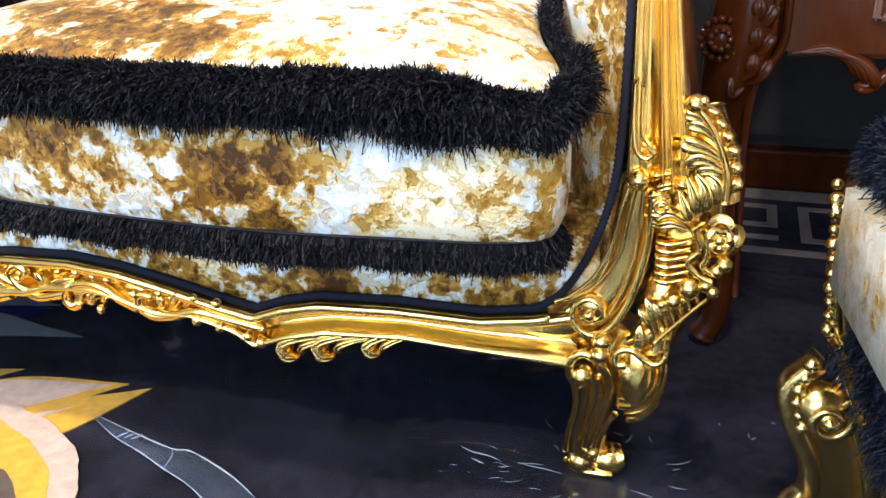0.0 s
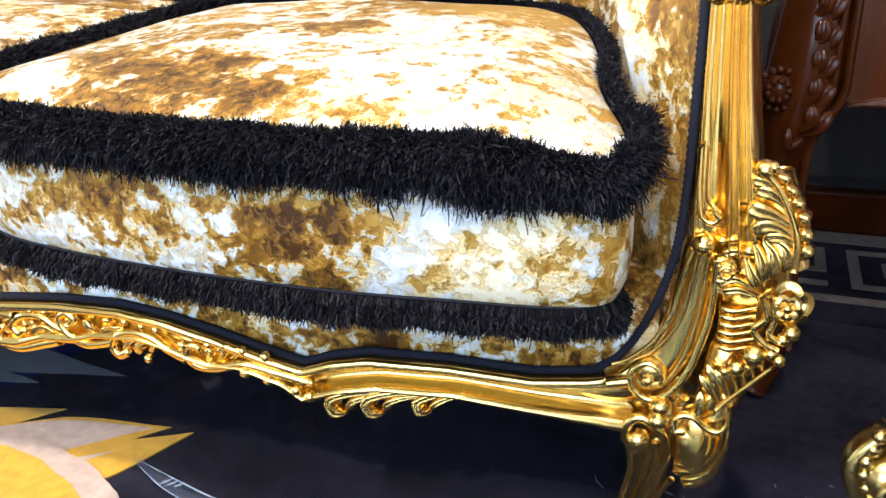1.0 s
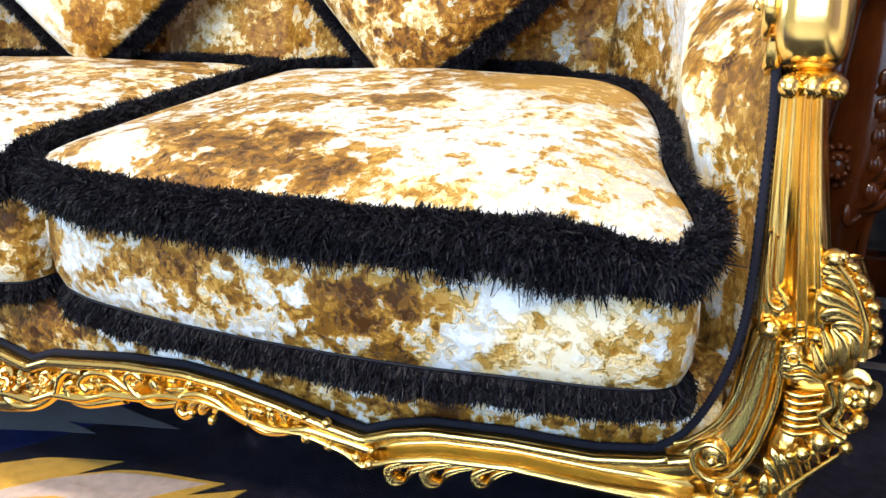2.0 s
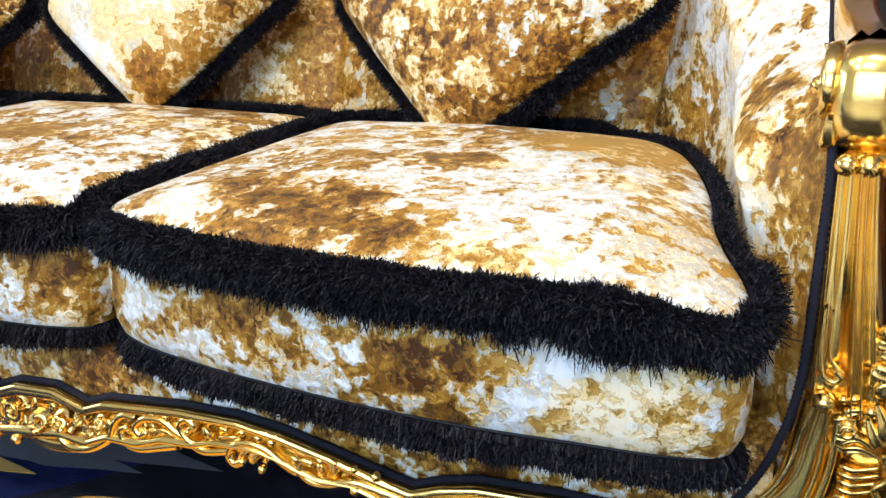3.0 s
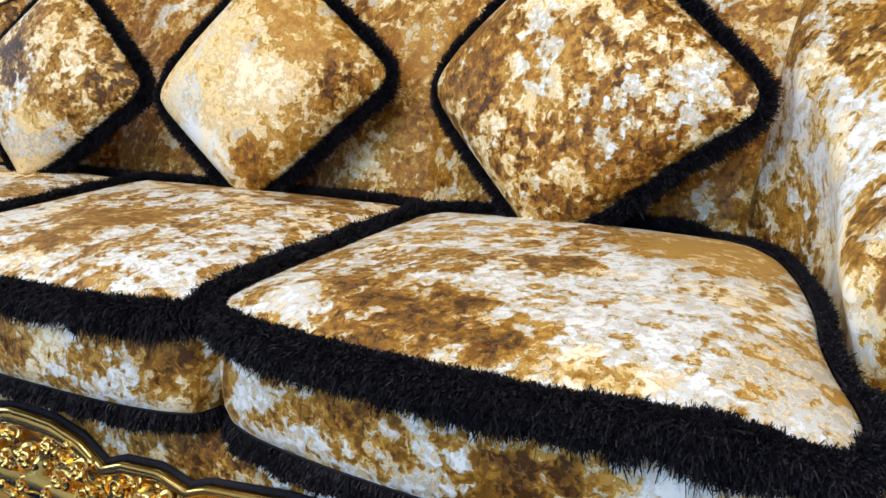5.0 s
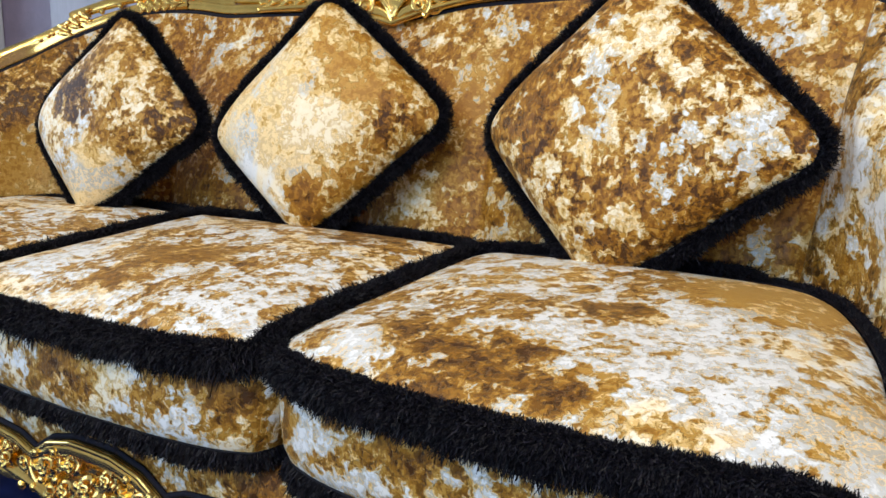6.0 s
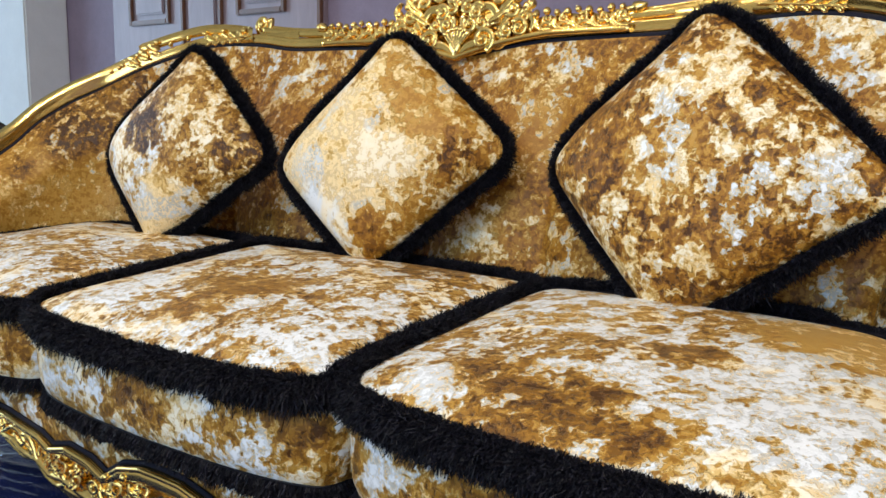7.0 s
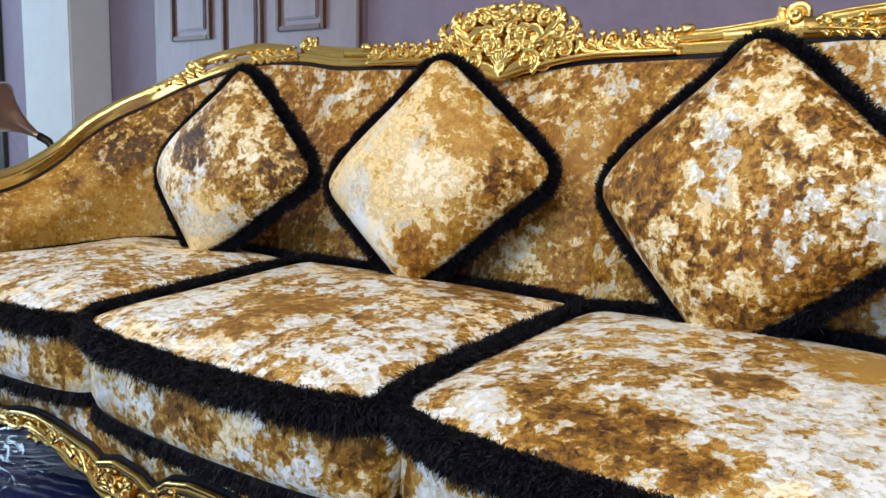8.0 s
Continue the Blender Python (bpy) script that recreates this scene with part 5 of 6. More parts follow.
for sgn in (1, -1):
    P = crest_place(sgn)
    sh = Shape()
    comma(sh, P, [(.005, .95), (.03, .972), (.075, .978), (.105, .972), (.12, .985), (.10, .995)], 0.012, 0.007, 0.006, 24)
    volute(sh, P, .070, .985, .026, 1.5, -1.2, 1, 0.30, d=0.006)
    volute(sh, P, .155, 1.005, .020, 1.4, 2.4, -1, 0.30, d=0.006)
    comma(sh, P, [(.02, 1.00), (.035, 1.04), (.075, 1.055), (.095, 1.03), (.075, 1.015)], 0.012, 0.008, 0.004, 22)
    comma(sh, P, [(.10, 1.00), (.125, 1.04), (.115, 1.075), (.07, 1.09), (.03, 1.08)], 0.013, 0.008, 0.002, 22)
    comma(sh, P, [(.13, 1.005), (.165, 1.03), (.185, 1.02), (.18, 1.00)], 0.009, 0.005, 0.004, 18)
    hang(sh.put("scroll", GOLD), crest)
    sh = Shape()
    for x0, z0, r, tn in ((.030, 1.018, .018, 2.2), (.022, 1.055, .015, 0.9), (.060, 1.020, .014, 1.6), (.045, 1.045, .017, 0.3), (.10, 1.075, .016, 1.5), (.135, 1.045, .016, 2.6), (.165, 1.03, .013, 0.8), (.06, 1.085, .014, 2.0), (.125, 1.00, .014, 1.1)):
        curl = Shape()
        volute(curl, P, x0, z0, r * 1.12, 1.3, tn, 1, 0.42, d=0.004)
        hang(curl.put("scroll", GOLD), crest)
    leaf(sh, P, [(.085, 1.02), (.12, 1.05), (.14, 1.08), (.12, 1.10)], 0.022, 4, 0.006, 0.006)
    leaf(sh, P, [(.14, 1.015), (.165, 1.04), (.175, 1.06), (.16, 1.075)], 0.018, 4, 0.006, 0.004)
    leaf(sh, P, [(.02, 1.075), (.05, 1.10), (.085, 1.10)], 0.016, 3, 0.004, 0.004)
    for k in range(9):
        f = k / 8
        sh.ball(P(.015 + .175 * f, 1.105 - 0.075 * f ** 2.2, 0.004), 0.0085 + 0.002 * (k % 2), 6, 8)
    hang(sh.put("leaf", GOLD), crest)
    # garland of leaves and berries on a solid back, ending in a turned bud
    sh = Shape()
    rows = []
    for k in range(17):
        x = .165 + .235 * k / 16
        top = 1.030 - .006 * abs(k - 8) / 8 + .0025 * math.cos(k * 2.0)
        rows.append([P(x, .992, -.010), P(x, .992, -.002), P(x, top, -.002), P(x, top, -.010)])
    sh.grid(rows)
    for k in range(5):
        x = .190 + k * .042
        petal(sh, P, [(x + .034, 1.000), (x + .016, 1.000), (x + .002, 1.010), (x + .004, 1.024)], .0075, .008, .000, 13, 0.35)
        petal(sh, P, [(x + .010, 1.004), (x + .022, 1.012), (x + .034, 1.012), (x + .040, 1.004)], .0060, .007, .002, 12, 0.35)
        curl = Shape()
        volute(curl, P, x + .024, 1.020, .0105, 1.2, 0.6 + k, 1 if k % 2 else -1, 0.40, d=0.003)
        hang(curl.put("scroll", GOLD), crest)
    for k in range(9):
        bead(P(.190 + k * .0235, 1.034 + .0025 * math.sin(k * 1.9), .001), .0070 + .0014 * (k % 2), GOLD, crest)
    sh.tube([P(.388, 1.030, .002), P(.398, 1.031, .002), P(.403, 1.032, .002), P(.414, 1.033, .002), P(.428, 1.038, .002)], [.006, .006, .0115, .0120, .003], 12)
    hang(sh.put("garland", GOLD), crest)
    # second bar above the rail, with a slot between
    crest_y = lambda x: float(np.interp(x, [.3, .4, .5, .62, .75, .86, .96, 1.04], [.722, .720, .716, .704, .684, .656, .606, .550]))
    for x0, x1, z0, z1, rise, rad in ((.36, .605, 1.017, 1.034, -.004, .0090), (.36, .605, 1.028, 1.044, -.005, .0048), (.655, .975, 1.030, .990, .026, .0120), (.655, .975, 1.041, 1.001, .026, .0052)):
        pts = []
        for k in range(31):
            f = k / 30
            x = x0 + (x1 - x0) * f
            pts.append(Vector((sgn * x, crest_y(x) + (.004 if rad < .006 else 0), z0 + (z1 - z0) * f + rise * math.sin(math.pi * f))))
        sh = Shape()
        sh.tube(pts, [rad] * 31, 12, 1.0, groove=0.25)
        hang(sh.put("upper_bar", GOLD), crest)
    for x0, x1 in ((.355, .385), (.485, .605)):
        rows = []
        for k in range(7):
            x = x0 + (x1 - x0) * k / 6
            rows.append([Vector((sgn * x, crest_y(x) + a, z)) for a, z in ((.010, .998), (-.009, 1.000), (-.006, 1.012), (-.009, 1.026), (.010, 1.030))])
        hang(Shape().grid(rows).put("bar_web", GOLD), crest)
    # knob and leaf spray further out
    sh = Shape()
    volute(sh, P, .612, 1.048, .028, 1.6, 2.6, 1, 0.32, d=0.008)
    hang(sh.put("scroll", GOLD), crest)
    sh = Shape()
    for k in range(5):
        r, tang, inn = rail_frame(min(NS - 1, 96 - k * 5))
        c = Vector((sgn * (r[0] + inn[0] * 0.022), r[1] + inn[1] * 0.022, r[2] + 0.012))
        bead(c, 0.0075, GOLD, crest)
    Pa = lambda x, z, d: Vector((sgn * x, float(np.interp(x, [.6, .75, .86, .96, 1.05], [.690, .668, .640, .588, .52])) - d, z))
    rows = []
    for k in range(11):
        x = .630 + .155 * k / 10
        rows.append([Pa(x, z, d) for z, d in ((.998, -.016), (1.000, -.004), (1.020 - .002 * k, -.001), (1.042 - .0025 * k, -.004), (1.042 - .0025 * k, -.016))])
    sh.grid(rows)
    for k in range(5):
        x, z = .650 + .026 * k, 1.018 - .0022 * k
        for tip in ((.016, .006, .026, .018), (.017, -.004, .028, -.014)):
            lobe_ = Shape()
            petal(lobe_, Pa, [(x, z), (x + tip[0], z + tip[1]), (x + tip[2], z + tip[3])], .0070, .0075, .000, 11, 0.3)
            hang(lobe_.put("leaf", GOLD), crest)
    ridge(sh, Pa, [(.640, 1.020), (.690, 1.016), (.740, 1.010), (.790, 1.002)], .0032, .0020, .004, 24)
    # carved end of the arched bar, with leaves running down the rail
    for k in range(3):
        x = .915 + .024 * k
        z = .994 - .015 * k - .0012 * k * k
        for pts, w, d in (([(x, z - .008), (x + .012, z + .002), (x + .012, z + .012)], .0095, .006), ([(x - .006, z - .016), (x + .008, z - .012), (x + .018, z - .016)], .0062, .014)):
            lobe_ = Shape()
            petal(lobe_, Pa, pts, w, w, d, 12, 0.35)
            hang(lobe_.put("leaf", GOLD), crest)
        bead(Pa(x + .004, z + .014, .002), .0068, GOLD, crest)
    hang(sh.put("leaf_spray", GOLD), crest)
    sh = Shape()
    for k in range(22):
        s = int(40 + k * 1.55)
        r, tang, inn = rail_frame(s)
        big = 1.0 + 0.5 * (k > 12) * (0.5 + 0.5 * math.sin(k * 2.1))
        bead(Vector((sgn * (r[0] + inn[0] * 0.012), r[1] + inn[1] * 0.012, r[2] + 0.020)), round(0.0046 * big, 4), GOLD, crest)
        if k > 13:
            bead(Vector((sgn * (r[0] + inn[0] * 0.022), r[1] + inn[1] * 0.022, r[2] + 0.010)), 0.0065, GOLD, crest)
P = crest_place(1)
sh = Shape()
for k in range(7):
    a = math.radians(-48 + 16 * k)
    comma(sh, P, [(0, .945), (.012 * math.sin(a), .975), (.04 * math.sin(a), .975 + .035 * math.cos(a))], 0.0045, 0.006, 0.010)
hang(sh.put("palmette", GOLD), crest)
sh = Shape()
rosette(sh, P, 0.0, 1.085, 0.024, 6, 0.004)
hang(sh.put("flower", GOLD), crest)


# ---- seat cushions ----
def smooth_loop(pts, n):
    P = np.array(pts, float)
    m = len(P)
    out = []
    for k in range(n):
        u = k / n * m
        i, f = int(u), u - int(u)
        a, b, c, d = P[(i - 1) % m], P[i % m], P[(i + 1) % m], P[(i + 2) % m]
        out.append(0.5 * (2 * b + (c - a) * f + (2 * a - 5 * b + 4 * c - d) * f * f + (3 * b - a - 3 * c + d) * f ** 3))
    return np.array(out)


def edge_z(x, y):
    z = 0.485 + 0.076 * (y + 0.1)
    for sgn in (1, -1):
        z -= 0.030 * math.exp(-((x - sgn * 1.14) ** 2 + (y + 0.06) ** 2) / 0.012)
    return z


def fringe_reach(p, o):
    """How far the top fringe stands out: squeezed between cushion and arm, tufted along the front."""
    k = 1 + 0.12 * min(1.0, max(0.0, (o[1] + 0.75) / 0.35))
    x, y = abs(p[0]), p[1]
    if x > 0.84 and y > -0.01:
        k *= 1 - 0.45 * min(1.0, (y + 0.01) / 0.03)
    elif x > 1.03:
        k *= 0.88
    elif y < 0 and x > 0.8:
        k *= 1 - 0.20 * math.exp(-((x - 0.945) / 0.012) ** 2) + 0.16 * math.exp(-((x - 0.99) / 0.025) ** 2)
    return k


def seat_cushion(outline, material, threads, seed, label, low_threads):
    rng = np.random.default_rng(seed)
    N = 150
    L = smooth_loop(outline, N)
    c = L.mean(0)
    base = thing("seat_cushion", label, "seat cushion", "seat cushions", (c[0], c[1], 0.326))
    rows = []
    crown = 0.034
    for t in (0.0, 0.12, 0.24, 0.36, 0.48, 0.6, 0.7, 0.78, 0.85, 0.90, 0.94, 0.97, 0.99):
        row = []
        for p in L:
            q = c + (p - c) * t
            wob = 0.004 * math.sin(q[0] * 17 + seed) * math.sin(q[1] * 21 + 2 * seed) * (1 - t ** 4)
            row.append(Vector((q[0], q[1], edge_z(q[0], q[1]) + crown * (1 - t ** 3.2) ** 0.75 + wob)))
        rows.append(row)
    for f in (0.0, 0.08, 0.2, 0.4, 0.6, 0.8, 0.92, 1.0):
        row = []
        for i, p in enumerate(L):
            t = L[(i + 1) % N] - L[i - 1]
            o = np.array((t[1], -t[0])) / (np.linalg.norm(t) + 1e-9)
            b = 0.008 * math.sin(math.pi * f) - 0.012 * max(0, (f - 0.8) / 0.2) ** 2
            q = p + o * b
            zt = edge_z(p[0], p[1]) - 0.004
            row.append(Vector((q[0], q[1], zt + (0.326 - zt) * f)))
        rows.append(row)
    rows.append([Vector((*(c + (p - c) * 0.9), 0.325)) for p in L])
    body = Shape().grid(rows, closed_v=True)
    k = len(rows) - 1
    body.f.append(tuple(k * N + j for j in reversed(range(N))))
    hang(body.put("body", material), base)
    outs, downs = [], []
    for i, p in enumerate(L):
        t = L[(i + 1) % N] - L[i - 1]
        o = np.array((t[1], -t[0])) / (np.linalg.norm(t) + 1e-9)
        outs.append((*o, 0))
    path = np.array([(p[0] + 0.004 * o[0], p[1] + 0.004 * o[1], edge_z(*p) - 0.009 + 0.012 * min(1.0, max(0.0, (o[1] + 0.75) / 0.35))) for p, o in zip(L, outs)])
    lift = []
    for o in outs:
        k = min(1.0, max(0.0, (o[1] + 0.75) / 0.35))
        v = np.array((o[0] * (1 - 0.55 * k), o[1] * (1 - 0.55 * k), 0.85 * k))
        lift.append(v / np.linalg.norm(v))
    dn = np.tile((0, 0, -1.0), (N, 1))
    hang(fringe("fringe", None, path, lift, dn, 0.0262, threads, (-96, 112), rng, droop=0.6, core=0.0035, closed=True, grow=[fringe_reach(p, o) for p, o in zip(L, outs)]), base)
    # lower fringe along the front
    idx = [i for i in range(N) if L[i][1] < 0.03 and outs[i][1] < 0.3]
    m = max(range(len(idx) - 1), key=lambda k: idx[k + 1] - idx[k])
    if idx[m + 1] - idx[m] > 1:
        idx = idx[m + 1:] + idx[:m + 1]
    path = np.array([(L[i][0] - 0.004 * outs[i][0], L[i][1] - 0.004 * outs[i][1], 0.335 + 0.012 * max(0.0, (L[i][1] + 0.08) / 0.1)) for i in idx])
    hang(fringe("lower_fringe", None, path, [outs[i] for i in idx], np.tile((0, 0, -1.0), (len(idx), 1)), 0.0205, low_threads, (-100, -55), rng, droop=0.45, core=0.002, clump=0.35), base)
    return base


RIGHT = [(.375, -.045), (.43, -.085), (.55, -.106), (.70, -.114), (.85, -.110), (.97, -.095), (1.045, -.084), (1.092, -.064), (1.096, -.02), (1.064, .045), (1.043, .11), (1.025, .20), (.990, .31), (.945, .40), (.88, .447),
         (.72, .462), (.58, .460), (.44, .452), (.385, .43), (.372, .33), (.368, .2), (.366, .08)]
MID = [(-.352, -.05), (-.31, -.09), (-.2, -.11), (-.05, -.117), (.05, -.117), (.2, -.11), (.31, -.09), (.352, -.05), (.356, .08), (.358, .2), (.356, .33), (.345, .44), (.30, .452), (.15, .460), (0, .462), (-.15, .460), (-.30, .452), (-.345, .44), (-.356, .33), (-.358, .2), (-.356, .08)]
LEFT = [(-x, y) for x, y in RIGHT][::-1]
# cushion zones: light and dark looks of the pile, set as colour
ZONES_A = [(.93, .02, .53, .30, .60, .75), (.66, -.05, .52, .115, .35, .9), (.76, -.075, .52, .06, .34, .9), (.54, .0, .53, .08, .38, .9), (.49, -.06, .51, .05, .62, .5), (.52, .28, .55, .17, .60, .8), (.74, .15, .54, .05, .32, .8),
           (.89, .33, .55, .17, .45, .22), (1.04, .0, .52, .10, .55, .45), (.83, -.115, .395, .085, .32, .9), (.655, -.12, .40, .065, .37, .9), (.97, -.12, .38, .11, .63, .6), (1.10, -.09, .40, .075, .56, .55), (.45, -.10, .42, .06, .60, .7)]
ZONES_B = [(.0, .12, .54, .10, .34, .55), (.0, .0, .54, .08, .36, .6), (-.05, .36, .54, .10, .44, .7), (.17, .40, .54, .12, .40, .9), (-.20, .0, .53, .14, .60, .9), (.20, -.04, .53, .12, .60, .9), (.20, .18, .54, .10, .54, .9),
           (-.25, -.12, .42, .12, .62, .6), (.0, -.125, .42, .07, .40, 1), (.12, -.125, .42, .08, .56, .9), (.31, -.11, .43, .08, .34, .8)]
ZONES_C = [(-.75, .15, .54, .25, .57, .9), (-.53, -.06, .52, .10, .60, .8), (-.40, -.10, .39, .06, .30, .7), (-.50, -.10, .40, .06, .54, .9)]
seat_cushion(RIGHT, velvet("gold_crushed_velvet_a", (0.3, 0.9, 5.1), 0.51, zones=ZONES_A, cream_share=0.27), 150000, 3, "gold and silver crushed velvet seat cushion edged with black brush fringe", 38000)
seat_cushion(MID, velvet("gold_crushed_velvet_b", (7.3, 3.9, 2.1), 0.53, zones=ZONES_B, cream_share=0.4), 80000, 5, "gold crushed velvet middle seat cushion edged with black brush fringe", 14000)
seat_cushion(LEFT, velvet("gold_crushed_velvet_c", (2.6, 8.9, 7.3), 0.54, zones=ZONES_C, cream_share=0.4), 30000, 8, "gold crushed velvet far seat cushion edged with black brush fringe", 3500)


# ---- throw pillows ----
def throw_pillow(L, R, T, B, material, seed, label, thick=0.075, threads=26000, grow=1.10):
    rng = np.random.default_rng(seed)
    L, R, T, B = (np.array(a, float) for a in (L, R, T, B))
    c = (L + R + T + B) / 4
    L, R, T, B = (c + (q - c) * grow for q in (L, R, T, B))
    ax, ay = (R - L) / 2, (T - B) / 2
    nrm = np.cross(ax, ay)
    nrm = nrm / np.linalg.norm(nrm)
    if nrm[1] > 0:
        nrm = -nrm
    base = thing("throw_pillow", label, "throw pillow", "throw pillows", tuple(B))

    def at(a, b):
        """a, b in -1..1 over the square; its corners are the diamond's points."""
        u, v = (a + b) / 2, (b - a) / 2
        p = c + ax * u + ay * v
        for corner_, w in ((R, max(0, u) ** 6), (L, max(0, -u) ** 6)):
            p = p + (corner_ - (c + ax * (1 if corner_ is R else -1))) * w
        for corner_, w in ((T, max(0, v) ** 6), (B, max(0, -v) ** 6)):
            p = p + (corner_ - (c + ay * (1 if corner_ is T else -1))) * w
        return p

    def soften(a, b):
        r = (abs(a) ** 7 + abs(b) ** 7) ** (1 / 7)
        k = max(abs(a), abs(b)) / r if r > 1e-9 else 1
        return a * k, b * k

    n = 36
    sh = Shape()
    for face in (1, -1):
        rows = []
        for i in range(n + 1):
            row = []
            for j in range(n + 1):
                a, b = -1 + 2 * i / n, -1 + 2 * j / n
                a2, b2 = soften(math.sin(a * math.pi / 2), math.sin(b * math.pi / 2))
                h = ((1 - min(1, abs(a2)) ** 2.6) * (1 - min(1, abs(b2)) ** 2.6)) ** 0.55
                h *= 1 + 0.06 * math.sin(5 * a + seed) * math.sin(4 * b + 2 * seed)
                row.append(Vector(at(a2, b2) + nrm * face * thick * h))
            rows.append(row if face > 0 else row[::-1])
        sh.grid(rows)
    hang(sh.put("body", material), base)
    m = 120
    path, outs = [], []
    for k in range(m):
        u = 4 * k / m
        s, f = int(u), 2 * (u - int(u)) - 1
        a, b = [(f, -1), (1, f), (-f, 1), (-1, -f)][s]
        path.append(at(*soften(a, b)))
    path = np.array(path)
    for k in range(m):
        t = path[(k + 1) % m] - path[k - 1]
        o = np.cross(t, nrm)
        o = o / np.linalg.norm(o)
        if np.dot(o, path[k] - c) < 0:
            o = -o
        outs.append(o)
    hang(fringe("fringe", None, path, outs, np.tile(-nrm, (m, 1)), 0.0235, threads, (-95, 95), rng, width=0.0014, droop=0.0, core=0.009, closed=True, clump=0.5), base)
    return base


# pillow zones likewise put the pile's sheen and shade into its tone
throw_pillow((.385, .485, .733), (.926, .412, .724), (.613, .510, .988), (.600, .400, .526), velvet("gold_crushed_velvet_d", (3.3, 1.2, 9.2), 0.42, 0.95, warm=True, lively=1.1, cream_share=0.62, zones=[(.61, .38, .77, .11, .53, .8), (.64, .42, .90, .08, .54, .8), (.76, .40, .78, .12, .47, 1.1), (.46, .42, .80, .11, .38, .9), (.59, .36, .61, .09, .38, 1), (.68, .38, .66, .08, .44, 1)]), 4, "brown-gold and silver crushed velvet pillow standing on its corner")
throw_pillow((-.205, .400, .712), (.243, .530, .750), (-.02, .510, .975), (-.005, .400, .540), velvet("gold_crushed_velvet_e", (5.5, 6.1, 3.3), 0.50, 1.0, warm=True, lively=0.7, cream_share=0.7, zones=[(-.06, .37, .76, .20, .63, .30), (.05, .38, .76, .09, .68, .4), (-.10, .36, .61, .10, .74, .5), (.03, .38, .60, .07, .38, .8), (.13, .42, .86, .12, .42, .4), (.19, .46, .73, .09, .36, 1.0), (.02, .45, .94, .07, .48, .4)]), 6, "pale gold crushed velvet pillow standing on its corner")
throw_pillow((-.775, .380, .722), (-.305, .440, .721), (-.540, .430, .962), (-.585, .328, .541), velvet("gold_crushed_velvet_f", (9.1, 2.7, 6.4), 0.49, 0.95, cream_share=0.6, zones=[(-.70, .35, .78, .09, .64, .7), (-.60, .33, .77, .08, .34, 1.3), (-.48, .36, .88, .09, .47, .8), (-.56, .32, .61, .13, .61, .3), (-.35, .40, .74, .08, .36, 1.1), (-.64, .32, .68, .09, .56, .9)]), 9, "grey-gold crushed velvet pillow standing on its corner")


# ---- mahogany chair beside the sofa ----
maho = thing("mahogany_chair", "carved polished mahogany chair with cabriole legs", "chair", at=(1.5, 0.6, 0))


def maho_leg(lx, ly, sgn, carved=True):
    Q = lambda x, z, d: Vector((lx + sgn * x, ly - d, z))
    S = catmull([(.030, .64, .030), (.030, .52, .044), (.020, .43, .046), (.007, .345, .033), (.012, .24, .026), (.026, .12, .021), (.024, .05, .020), (.010, .012, .021)], 34)
    sh = Shape()
    sh.tube([Vector((lx + sgn * a[0], ly, a[1])) for a in S], [a[2] for a in S], 14)
    lg = hang(sh.put("leg", MAHOGANY), maho)
    if not carved:
        return
    # outer and inner mouldings, a beaded flower and a spray of leaves
    for pts, r0, r1, d in (([(.074, .62), (.072, .50), (.070, .436), (.042, .384), (.037, .306), (.041, .243), (.048, .09)], .0075, .0045, .024), ([(.060, .62), (.057, .50), (.055, .445), (.034, .402)], .0050, .0040, .036), ([(-.020, .35), (-.014, .28), (.002, .18), (.012, .09)], .0045, .0035, .018)):
        sh = Shape()
        ridge(sh, Q, pts, r0, r1, d, 36)
        hang(sh.put("moulding", MAHOGANY), lg)
    sh = Shape()
    sh.ball(Q(-.004, .445, .036), (.020, .014, .020), 9, 14)
    for k in range(16):
        a = 2 * math.pi * k / 16
        sh.ball(Q(-.004 + .024 * math.cos(a), .445 + .024 * math.sin(a), .040), .0052, 6, 8)
    for k in range(9):
        a = 2 * math.pi * k / 9
        sh.ball(Q(-.004 + .012 * math.cos(a), .445 + .012 * math.sin(a), .048), .0046, 6, 8)
    hang(sh.put("flower", MAHOGANY), lg)
    for k in range(5):
        z = .395 + .034 * k
        for pts, w, d in (([(.024, z), (.036, z + .012), (.036, z + .034)], .0120, .038), ([(.028, z - .006), (.046, z + .004), (.058, z + .026)], .0105, .034)):
            sh = Shape()
            petal(sh, Q, pts, w, w * 0.95, d, 12, 0.3)
            hang(sh.put("leaf", MAHOGANY), lg)
    sh = Shape()
    petal(sh, Q, [(.030, .385), (.016, .375), (.012, .400)], .007, .008, .038, 12, 0.2)
    hang(sh.put("leaf", MAHOGANY), lg)


maho_leg(1.215, 0.42, 1)
maho_leg(1.80, 0.42, -1)
maho_leg(1.215, 0.95, 1, False)
maho_leg(1.80, 0.95, -1, False)
bm = box_bm([((1.285, 0.385, 0.425), (1.735, 0.42, 0.56)), ((1.285, 0.95, 0.425), (1.735, 0.985, 0.56)), ((1.285, 0.42, 0.425), (1.32, 0.95, 0.56)), ((1.70, 0.42, 0.425), (1.735, 0.95, 0.56))], 0.006)
hang(part("seat_frame", bm, MAHOGANY, maho), maho)
bm = box_bm([((1.385, 0.375, 0.470), (1.68, 0.386, 0.478)), ((1.385, 0.375, 0.535), (1.68, 0.386, 0.543)), ((1.377, 0.375, 0.470), (1.385, 0.386, 0.543))], 0.003)
hang(part("panel_moulding", bm, DOOREDGE, maho), maho)
